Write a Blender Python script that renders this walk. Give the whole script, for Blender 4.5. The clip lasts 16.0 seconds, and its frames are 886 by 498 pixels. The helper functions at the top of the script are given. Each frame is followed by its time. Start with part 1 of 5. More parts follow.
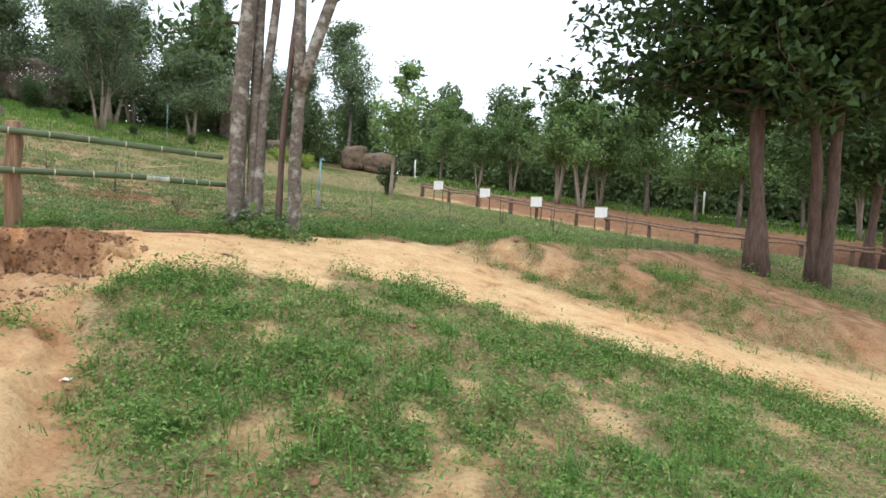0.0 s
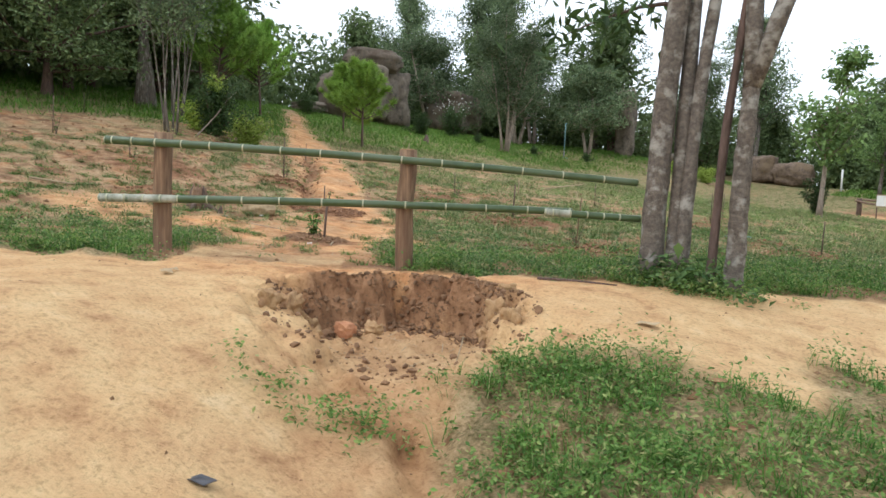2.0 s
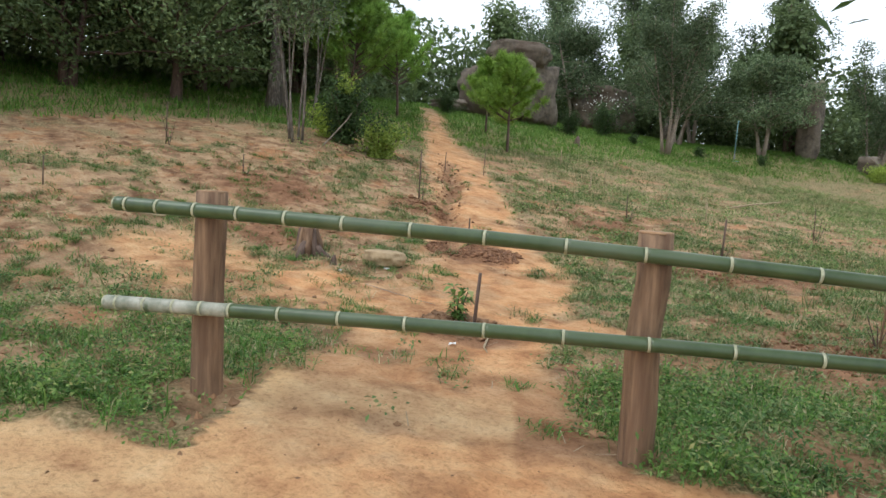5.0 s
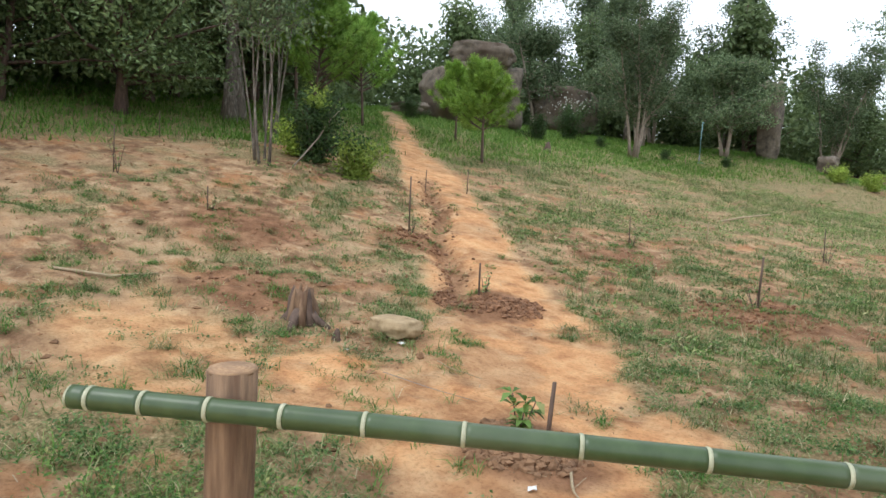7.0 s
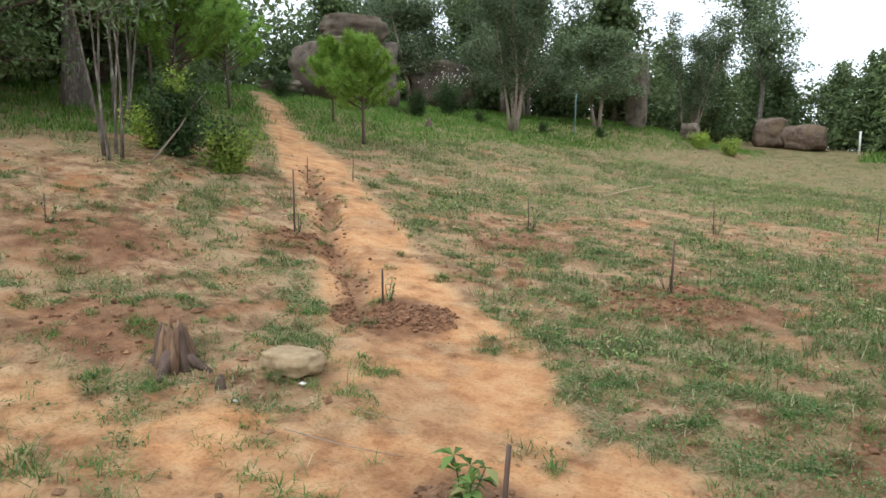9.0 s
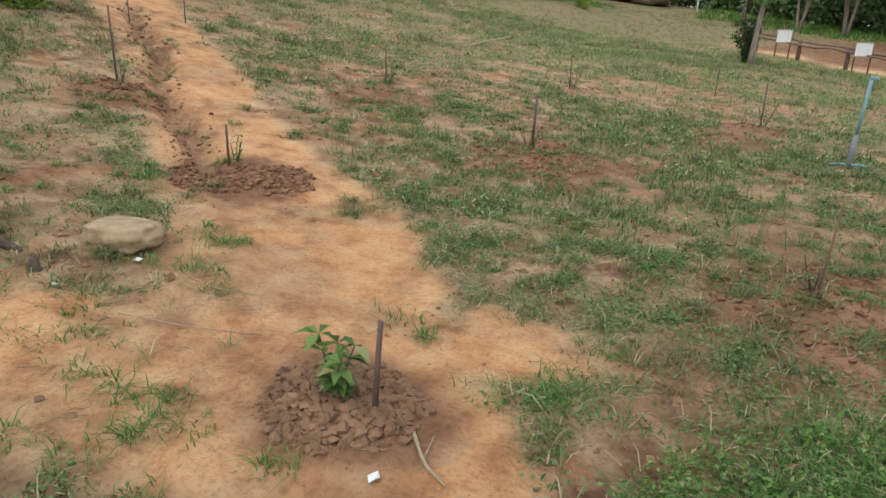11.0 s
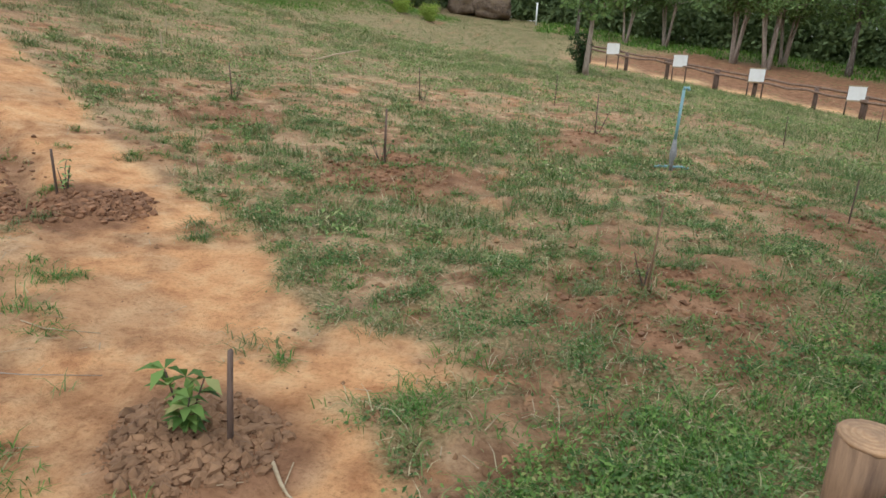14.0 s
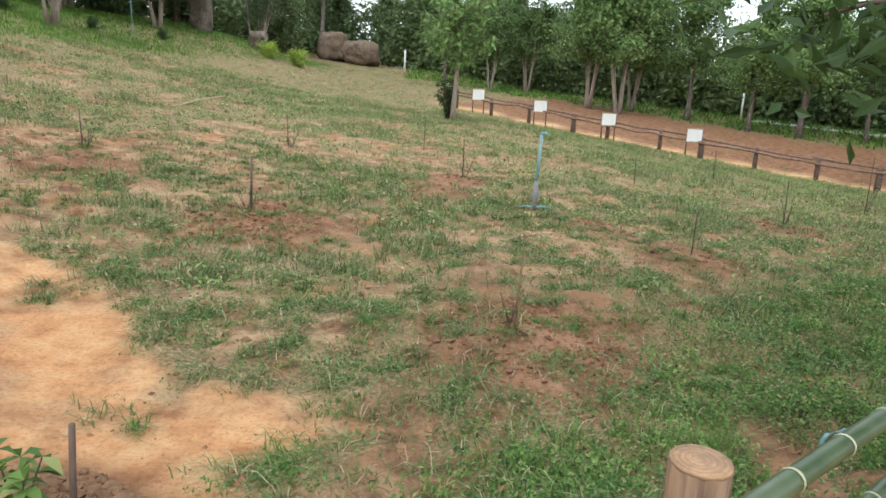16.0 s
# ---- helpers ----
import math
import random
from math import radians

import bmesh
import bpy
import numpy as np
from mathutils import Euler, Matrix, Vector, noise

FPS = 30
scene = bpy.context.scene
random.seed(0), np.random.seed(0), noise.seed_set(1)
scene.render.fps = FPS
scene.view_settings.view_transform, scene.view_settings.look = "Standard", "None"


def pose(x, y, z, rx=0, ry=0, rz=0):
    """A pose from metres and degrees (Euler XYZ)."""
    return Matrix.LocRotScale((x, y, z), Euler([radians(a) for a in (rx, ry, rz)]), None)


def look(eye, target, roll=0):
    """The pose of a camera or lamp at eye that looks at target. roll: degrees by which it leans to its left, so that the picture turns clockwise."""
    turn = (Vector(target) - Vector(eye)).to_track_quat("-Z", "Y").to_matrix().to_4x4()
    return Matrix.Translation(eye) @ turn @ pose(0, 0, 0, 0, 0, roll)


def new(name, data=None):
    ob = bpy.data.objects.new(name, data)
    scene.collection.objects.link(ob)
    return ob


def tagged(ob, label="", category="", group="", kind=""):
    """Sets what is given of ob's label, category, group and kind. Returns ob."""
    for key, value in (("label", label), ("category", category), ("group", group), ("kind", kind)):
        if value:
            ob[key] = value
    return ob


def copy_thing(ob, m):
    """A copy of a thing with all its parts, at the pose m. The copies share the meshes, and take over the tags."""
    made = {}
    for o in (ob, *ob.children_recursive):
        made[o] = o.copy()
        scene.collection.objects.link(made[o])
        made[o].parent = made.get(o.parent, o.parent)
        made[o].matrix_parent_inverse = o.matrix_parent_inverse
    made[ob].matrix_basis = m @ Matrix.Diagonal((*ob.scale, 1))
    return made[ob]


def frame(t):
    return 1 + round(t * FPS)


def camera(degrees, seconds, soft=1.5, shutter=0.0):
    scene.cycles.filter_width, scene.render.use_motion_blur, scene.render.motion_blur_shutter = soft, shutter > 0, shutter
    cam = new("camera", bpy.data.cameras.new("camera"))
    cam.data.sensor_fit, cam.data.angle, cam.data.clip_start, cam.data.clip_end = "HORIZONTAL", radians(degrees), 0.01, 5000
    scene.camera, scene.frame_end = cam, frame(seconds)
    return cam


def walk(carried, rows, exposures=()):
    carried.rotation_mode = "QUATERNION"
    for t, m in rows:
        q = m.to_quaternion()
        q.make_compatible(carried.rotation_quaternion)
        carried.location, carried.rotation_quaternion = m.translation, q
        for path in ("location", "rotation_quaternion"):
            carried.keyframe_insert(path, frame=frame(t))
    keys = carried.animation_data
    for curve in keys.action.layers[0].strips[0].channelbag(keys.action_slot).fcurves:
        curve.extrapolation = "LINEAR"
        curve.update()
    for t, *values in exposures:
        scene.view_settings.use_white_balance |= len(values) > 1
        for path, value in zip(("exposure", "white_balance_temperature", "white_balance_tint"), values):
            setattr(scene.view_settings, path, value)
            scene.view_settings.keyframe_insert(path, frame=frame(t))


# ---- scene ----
# camera and walk
cam = camera(66.9, 16.0, soft=1.55)
PATH = [
    (0, (0.571, 0.377, 2.187), (0.418, 2.366, 2.056), 2.5),
    (0.5, (0.483, 0.771, 2.199), (0.177, 2.743, 2.066), 2.5),
    (1, (0.283, 1.31, 2.283), (-0.399, 3.185, 2.142), 2.3),
    (1.5, (-0.017, 1.697, 2.296), (-0.962, 3.456, 2.177), 2.6),
    (2, (-0.35, 2.058, 2.37), (-1.542, 3.658, 2.231), 2.4),
    (2.5, (-0.677, 2.509, 2.396), (-1.991, 4.009, 2.249), 2.8),
    (3, (-1.148, 2.81, 2.456), (-2.627, 4.148, 2.306), 3.4),
    (3.5, (-1.451, 3.01, 2.598), (-2.949, 4.326, 2.439), 3.4),
    (3.7, (-1.552, 3.127, 2.588), (-3.014, 4.481, 2.414), 3.7),
    (5.8, (-3.021, 4.017, 3.122), (-4.552, 5.29, 2.929), 2.8),
    (6, (-3.145, 4.032, 3.145), (-4.723, 5.248, 2.971), 1.9),
    (6.5, (-3.5, 4.059, 3.289), (-5.039, 5.332, 3.172), 1.8),
    (7, (-3.786, 4.149, 3.38), (-5.162, 5.588, 3.196), 2.6),
    (7.5, (-4.011, 4.277, 3.541), (-5.318, 5.777, 3.336), 2.0),
    (8, (-4.264, 4.355, 3.559), (-5.6, 5.828, 3.347), 0.9),
    (8.5, (-4.423, 4.436, 3.622), (-5.671, 5.983, 3.4), 0.3),
    (9, (-4.501, 4.68, 3.573), (-5.596, 6.335, 3.324), 0.1),
    (9.5, (-4.592, 4.872, 3.548), (-5.556, 6.586, 3.181), 0.8),
    (10, (-4.696, 4.968, 3.518), (-5.418, 6.733, 2.916), 1.7),
    (10.2, (-4.726, 4.998, 3.504), (-5.41, 6.756, 2.841), 1.8),
    (12.3, (-4.725, 4.987, 3.554), (-5.375, 6.766, 2.909), 1.9),
    (12.5, (-4.721, 4.987, 3.552), (-5.341, 6.775, 2.906), 2.0),
    (13, (-4.691, 4.975, 3.558), (-5.225, 6.79, 2.907), 1.7),
    (13.5, (-4.674, 4.987, 3.561), (-5.095, 6.835, 2.921), 2.0),
    (14, (-4.657, 4.987, 3.563), (-4.941, 6.869, 2.947), 2.1),
    (14.5, (-4.655, 4.993, 3.556), (-4.836, 6.895, 2.964), 2.4),
    (15, (-4.639, 4.98, 3.569), (-4.757, 6.894, 3.001), 2.7),
    (15.5, (-4.629, 4.981, 3.577), (-4.698, 6.906, 3.039), 2.5),
    (16, (-4.586, 4.987, 3.596), (-4.52, 6.927, 3.114), 2.5),]
walk(cam, [(t, look(eye, target, roll)) for t, eye, target, roll in PATH], exposures=[(t, e, 6180, 8) for t, e in ((0, 0.62), (1.5, 0.5), (2.5, 0.32), (3.5, 0.2), (6, 0.43), (8, 0.53), (9, 0.43), (10, 0.23), (12.5, 0.21), (14, 0.29), (15, 0.48), (16, 0.63))])

# ---- light: bright even overcast ----
SUN_EL, SUN_AZ = radians(58), radians(200)
world = bpy.data.worlds.new("overcast_sky")
scene.world = world
world.use_nodes = True
wn, wl = world.node_tree.nodes, world.node_tree.links
wn.clear()
sky = wn.new("ShaderNodeTexSky")
sky.sky_type, sky.sun_disc, sky.sun_elevation, sky.sun_rotation = "NISHITA", False, SUN_EL, SUN_AZ
sky_bg = wn.new("ShaderNodeBackground")
sky_bg.inputs[1].default_value = 0.05
cloud = wn.new("ShaderNodeBackground")
cloud_noise = wn.new("ShaderNodeTexNoise")
cloud_noise.inputs["Scale"].default_value = 2.2
cloud_noise.inputs["Detail"].default_value = 4
cloud_ramp = wn.new("ShaderNodeValToRGB")
cloud_ramp.color_ramp.elements[0].position, cloud_ramp.color_ramp.elements[0].color = 0.3, (0.86, 0.88, 0.92, 1)
cloud_ramp.color_ramp.elements[1].position, cloud_ramp.color_ramp.elements[1].color = 0.7, (1.0, 1.0, 1.0, 1)
wl.new(cloud_noise.outputs["Fac"], cloud_ramp.inputs[0])
wl.new(cloud_ramp.outputs[0], cloud.inputs[0])
cloud.inputs[1].default_value = 1.0
both = wn.new("ShaderNodeAddShader")
wout = wn.new("ShaderNodeOutputWorld")
wl.new(sky.outputs[0], sky_bg.inputs[0])
wl.new(sky_bg.outputs[0], both.inputs[0])
wl.new(cloud.outputs[0], both.inputs[1])
wl.new(both.outputs[0], wout.inputs[0])
sun = new("sun", bpy.data.lights.new("sun", "SUN"))
sun.data.energy, sun.data.angle, sun.data.color = 0.9, radians(25), (1.0, 0.98, 0.95)
sun.rotation_euler = (radians(32), 0, radians(-25))

# ---- small tools ----
rng = np.random.default_rng(7)


def hash2(i, j, seed):
    h = (i * 374761393 + j * 668265263 + seed * 974634777) & 0xFFFFFFFF
    h = ((h ^ (h >> 13)) * 1274126177) & 0xFFFFFFFF
    return ((h ^ (h >> 16)) & 0xFFFF) / 65535.0


def vnoise(x, y, scale, seed=0):
    """Smooth value noise of one octave, 0 to 1, with features of about scale metres."""
    x, y = np.asarray(x, float) / scale, np.asarray(y, float) / scale
    i, j = np.floor(x).astype(np.int64), np.floor(y).astype(np.int64)
    fx, fy = x - i, y - j
    fx, fy = fx * fx * (3 - 2 * fx), fy * fy * (3 - 2 * fy)
    a, b = hash2(i, j, seed), hash2(i + 1, j, seed)
    c, d = hash2(i, j + 1, seed), hash2(i + 1, j + 1, seed)
    return (a * (1 - fx) + b * fx) * (1 - fy) + (c * (1 - fx) + d * fx) * fy


def fbm(x, y, scale, seed=0, octaves=3):
    total, amp = 0, 0
    for k in range(octaves):
        total = total + vnoise(x, y, scale / 2 ** k, seed + 17 * k) * 0.5 ** k
        amp += 0.5 ** k
    return total / amp


def step(a, b, v):
    t = np.clip((np.asarray(v, float) - a) / (b - a), 0, 1)
    return t * t * (3 - 2 * t)


def soft_plus(v, k):
    return k * np.logaddexp(0, np.asarray(v, float) / k)


def mesh_of(name, verts, faces, mats, smooth=False, slots=None):
    """A mesh from numpy vertices and equal-sided faces (or a list of such arrays)."""
    me = bpy.data.meshes.new(name)
    groups = faces if isinstance(faces, list) else [faces]
    groups = [np.asarray(g, np.int32) for g in groups if len(g)]
    loops = np.concatenate([g.ravel() for g in groups])
    totals = np.concatenate([np.full(len(g), g.shape[1], np.int32) for g in groups])
    starts = np.concatenate([[0], np.cumsum(totals)[:-1]]).astype(np.int32)
    me.vertices.add(len(verts))
    me.vertices.foreach_set("co", np.asarray(verts, np.float32).ravel())
    me.loops.add(len(loops))
    me.loops.foreach_set("vertex_index", loops)
    me.polygons.add(len(totals))
    me.polygons.foreach_set("loop_start", starts)
    me.polygons.foreach_set("loop_total", totals)
    for m in (mats if isinstance(mats, (list, tuple)) else [mats]):
        me.materials.append(m)
    if slots is not None:
        me.polygons.foreach_set("material_index", np.asarray(slots, np.int32))
    me.update(calc_edges=True)
    me.polygons.foreach_set("use_smooth", np.full(len(totals), smooth))
    me.validate()
    return me


def thing(name, x, y, z, rz=0, scale=1.0):
    ob = new(name)
    ob.matrix_basis = pose(x, y, z, 0, 0, rz) @ Matrix.Scale(scale, 4)
    ob.empty_display_size = 0.1
    return ob


def part(name, verts, faces, material, parent, label="", smooth=True):
    ob = new(name, mesh_of(name, verts, faces, material, smooth))
    ob.parent = parent
    return tagged(ob, label) if label else ob


def tube(points, radii, sides=8, cap=True, wobble=0.0, seed=0):
    """Vertices and faces of a bent tapered tube."""
    p = np.asarray(points, float)
    r = np.broadcast_to(np.asarray(radii, float), (len(p),))
    d = np.gradient(p, axis=0)
    d /= np.linalg.norm(d, axis=1)[:, None] + 1e-9
    ref = np.array([1.0, 0, 0]) if abs(d[0][0]) < 0.8 else np.array([0, 1.0, 0])
    a = np.cross(d, ref)
    a /= np.linalg.norm(a, axis=1)[:, None]
    b = np.cross(d, a)
    ang = np.arange(sides) / sides * 2 * np.pi
    rr = r[:, None]
    if wobble:
        w = np.random.default_rng(seed).normal(0, wobble, (len(p), sides))
        rr = rr * (1 + w)
    v = p[:, None] + (a[:, None] * np.cos(ang)[None, :, None] + b[:, None] * np.sin(ang)[None, :, None]) * (rr[..., None] if wobble else rr[:, :, None])
    v = v.reshape(-1, 3)
    n = len(p)
    i = np.arange(n - 1)[:, None] * sides + np.arange(sides)[None]
    j = np.arange(n - 1)[:, None] * sides + (np.arange(sides)[None] + 1) % sides
    quads = np.stack([i, j, j + sides, i + sides], -1).reshape(-1, 4)
    if cap:
        c0, c1 = len(v), len(v) + 1
        v = np.vstack([v, p[0], p[-1]])
        k = np.arange(sides)
        k2 = (k + 1) % sides
        t0 = np.stack([np.full(sides, c0), k2, k], -1)
        t1 = np.stack([np.full(sides, c1), (n - 1) * sides + k, (n - 1) * sides + k2], -1)
        return v, quads, np.vstack([t0, t1])
    return v, quads, np.zeros((0, 3), int)


def joined(pieces):
    """Several (verts, quads, tris) as one."""
    vs, qs, ts, o = [], [], [], 0
    for v, q, t in pieces:
        vs.append(v)
        qs.append(np.asarray(q, int).reshape(-1, 4) + o)
        ts.append(np.asarray(t, int).reshape(-1, 3) + o)
        o += len(v)
    return np.vstack(vs), [np.vstack(qs), np.vstack(ts)]


# ---- materials ----
def material(name):
    m = bpy.data.materials.new(name)
    m.use_nodes = True
    nodes, links = m.node_tree.nodes, m.node_tree.links
    return m, nodes, links, nodes["Principled BSDF"]


def noise_node(nodes, links, coord, scale, detail=5, rough=0.6):
    n = nodes.new("ShaderNodeTexNoise")
    n.inputs["Scale"].default_value, n.inputs["Detail"].default_value, n.inputs["Roughness"].default_value = scale, detail, rough
    if coord:
        links.new(coord, n.inputs["Vector"])
    return n


def ramp(nodes, links, fac, stops):
    r = nodes.new("ShaderNodeValToRGB")
    e = r.color_ramp.elements
    while len(e) < len(stops):
        e.new(0.5)
    for el, (pos, col) in zip(e, stops):
        el.position, el.color = pos, (*col, 1)
    links.new(fac, r.inputs[0])
    return r


def mix(nodes, links, fac, a, b, mode="MIX"):
    n = nodes.new("ShaderNodeMix")
    n.data_type, n.blend_type = "RGBA", mode
    for socket, value in ((n.inputs[0], fac), (n.inputs[6], a), (n.inputs[7], b)):
        if isinstance(value, (int, float)):
            socket.default_value = value
        elif isinstance(value, tuple):
            socket.default_value = (*value, 1)
        else:
            links.new(value, socket)
    return n.outputs[2]


def bump(nodes, links, bsdf, height, strength, distance):
    b = nodes.new("ShaderNodeBump")
    b.inputs["Strength"].default_value, b.inputs["Distance"].default_value = strength, distance
    links.new(height, b.inputs["Height"])
    links.new(b.outputs[0], bsdf.inputs["Normal"])


def rough_material(name, dark, light, scale, roughness=0.85, bump_d=0.01, second=None, stretch=None, patch=0.13, each=False):
    """A grainy two-scale surface; second: a colour of stains; stretch: scaling of the coordinates."""
    m, nodes, links, bsdf = material(name)
    tc = nodes.new("ShaderNodeTexCoord")
    co = tc.outputs["Object"]
    if stretch:
        mp = nodes.new("ShaderNodeMapping")
        mp.inputs["Scale"].default_value = stretch
        links.new(co, mp.inputs["Vector"])
        co = mp.outputs[0]
    n1, n2 = noise_node(nodes, links, co, scale, 8, 0.65), noise_node(nodes, links, co, scale * patch, 4)
    col = ramp(nodes, links, n1.outputs["Fac"], [(0.3, dark), (0.7, light)]).outputs[0]
    if second:
        f = ramp(nodes, links, n2.outputs["Fac"], [(0.52, (0, 0, 0)), (0.66, (1, 1, 1))]).outputs[0]
        col = mix(nodes, links, f, col, second)
    if each:
        geo = nodes.new("ShaderNodeNewGeometry")
        v = ramp(nodes, links, geo.outputs["Random Per Island"], [(0.0, (0.7, 0.7, 0.7)), (1.0, (1.2, 1.2, 1.2))]).outputs[0]
        col = mix(nodes, links, 1.0, col, v, "MULTIPLY")
    links.new(col, bsdf.inputs["Base Color"])
    bsdf.inputs["Roughness"].default_value = roughness
    bump(nodes, links, bsdf, n1.outputs["Fac"], 0.8, bump_d)
    return m


def leaf_material(name, dark, light, dry=None, translucent=0.3, roughness=0.55):
    m, nodes, links, bsdf = material(name)
    geo = nodes.new("ShaderNodeNewGeometry")
    info = nodes.new("ShaderNodeObjectInfo")
    stops = [(0.0, dark), (0.85, light)] if dry is None else [(0.0, dark), (0.8, light), (0.95, dry)]
    col = ramp(nodes, links, geo.outputs["Random Per Island"], stops).outputs[0]
    hue = nodes.new("ShaderNodeHueSaturation")
    val = nodes.new("ShaderNodeMapRange")
    val.inputs["To Min"].default_value, val.inputs["To Max"].default_value = 0.8, 1.2
    links.new(info.outputs["Random"], val.inputs[0])
    links.new(val.outputs[0], hue.inputs["Value"])
    links.new(col, hue.inputs["Color"])
    links.new(hue.outputs[0], bsdf.inputs["Base Color"])
    bsdf.inputs["Roughness"].default_value = roughness
    bsdf.inputs["Specular IOR Level"].default_value = 0.25
    tr = nodes.new("ShaderNodeBsdfTranslucent")
    links.new(hue.outputs[0], tr.inputs[0])
    mx = nodes.new("ShaderNodeMixShader")
    mx.inputs[0].default_value = translucent
    links.new(bsdf.outputs[0], mx.inputs[1])
    links.new(tr.outputs[0], mx.inputs[2])
    links.new(mx.outputs[0], nodes["Material Output"].inputs[0])
    return m


def ground_material():
    m, nodes, links, bsdf = material("earth")
    tc = nodes.new("ShaderNodeTexCoord")
    co = tc.outputs["Object"]
    at = nodes.new("ShaderNodeAttribute")
    at.attribute_name = "cover"
    sep = nodes.new("ShaderNodeSeparateColor")
    links.new(at.outputs["Color"], sep.inputs[0])
    fine = noise_node(nodes, links, co, 38, 10, 0.7)
    mid = noise_node(nodes, links, co, 4.5, 6, 0.6)
    big = noise_node(nodes, links, co, 0.9, 4, 0.55)
    # bare field soil: brown crumbs, pale tan crust and orange-red patches
    soil = ramp(nodes, links, mid.outputs["Fac"], [(0.32, (0.12, 0.062, 0.034)), (0.44, (0.24, 0.135, 0.075)), (0.54, (0.40, 0.26, 0.145)), (0.66, (0.52, 0.37, 0.22))]).outputs[0]
    patchy = noise_node(nodes, links, co, 1.9, 5, 0.65)
    soil = mix(nodes, links, ramp(nodes, links, patchy.outputs["Fac"], [(0.5, (0, 0, 0)), (0.62, (0.75, 0.75, 0.75))]).outputs[0], soil, (0.42, 0.20, 0.088))
    soil = mix(nodes, links, ramp(nodes, links, patchy.outputs["Fac"], [(0.34, (0.8, 0.8, 0.8)), (0.46, (0, 0, 0))]).outputs[0], soil, (0.19, 0.108, 0.06))
    soil = mix(nodes, links, ramp(nodes, links, big.outputs["Fac"], [(0.45, (0, 0, 0)), (0.65, (0.7, 0.7, 0.7))]).outputs[0], soil, (0.46, 0.32, 0.185))
    # trodden sandy earth, pale, with orange patches
    sand = ramp(nodes, links, mid.outputs["Fac"], [(0.27, (0.42, 0.235, 0.115)), (0.42, (0.64, 0.41, 0.21)), (0.58, (0.71, 0.49, 0.255)), (0.73, (0.76, 0.56, 0.315))]).outputs[0]
    orange = ramp(nodes, links, big.outputs["Fac"], [(0.5, (0, 0, 0)), (0.7, (1, 1, 1))]).outputs[0]
    half = nodes.new("ShaderNodeMath")
    half.operation = "MULTIPLY"
    half.inputs[1].default_value = 0.28
    links.new(orange, half.inputs[0])
    sand = mix(nodes, links, half.outputs[0], sand, (0.56, 0.28, 0.12))
    red = ramp(nodes, links, mid.outputs["Fac"], [(0.3, (0.15, 0.073, 0.038)), (0.5, (0.25, 0.13, 0.07)), (0.7, (0.38, 0.205, 0.115))]).outputs[0]
    orange_earth = ramp(nodes, links, mid.outputs["Fac"], [(0.3, (0.45, 0.20, 0.085)), (0.48, (0.65, 0.335, 0.15)), (0.7, (0.73, 0.445, 0.225))]).outputs[0]
    sand = mix(nodes, links, at.outputs["Alpha"], sand, orange_earth)
    col = mix(nodes, links, sep.outputs[0], soil, sand)
    col = mix(nodes, links, sep.outputs[2], col, red)
    thatch = ramp(nodes, links, fine.outputs["Fac"], [(0.36, (0.085, 0.085, 0.036)), (0.46, (0.16, 0.165, 0.07)), (0.56, (0.31, 0.245, 0.13)), (0.66, (0.48, 0.36, 0.215))]).outputs[0]
    col = mix(nodes, links, sep.outputs[1], col, thatch)
    speck = ramp(nodes, links, fine.outputs["Fac"], [(0.36, (0.5, 0.44, 0.38)), (0.49, (1, 1, 1)), (0.64, (1.12, 1.12, 1.12))]).outputs[0]
    col = mix(nodes, links, 0.5, col, speck, "MULTIPLY")
    links.new(col, bsdf.inputs["Base Color"])
    bsdf.inputs["Roughness"].default_value = 0.95
    bsdf.inputs["Specular IOR Level"].default_value = 0.15
    add = nodes.new("ShaderNodeMath")
    add.operation = "MULTIPLY_ADD"
    add.inputs[1].default_value = 2.0
    links.new(mid.outputs["Fac"], add.inputs[0])
    links.new(fine.outputs["Fac"], add.inputs[2])
    bump(nodes, links, bsdf, add.outputs[0], 0.9, 0.03)
    return m


EARTH = ground_material()
BARK_GREY = rough_material("grey_bark", (0.07, 0.057, 0.047), (0.21, 0.175, 0.14), 26, 0.9, 0.02, (0.31, 0.285, 0.245), (1, 1, 0.3), 0.5)
BARK_BROWN = rough_material("brown_bark", (0.05, 0.032, 0.022), (0.17, 0.11, 0.09), 20, 0.9, 0.012, None, (1, 1, 0.25))
BARK_LICHEN = rough_material("lichen_bark", (0.065, 0.053, 0.043), (0.20, 0.165, 0.132), 24, 0.9, 0.022, (0.33, 0.31, 0.27), (1, 1, 1.1), 0.32)
BARK_PALE = rough_material("pale_bark", (0.17, 0.13, 0.10), (0.42, 0.35, 0.28), 18, 0.85, 0.006, (0.22, 0.17, 0.13), (1, 1, 0.3))
POST_WOOD = rough_material("post_wood", (0.085, 0.047, 0.027), (0.34, 0.21, 0.12), 34, 0.8, 0.014, (0.15, 0.082, 0.045), (1, 1, 0.08), 0.35)


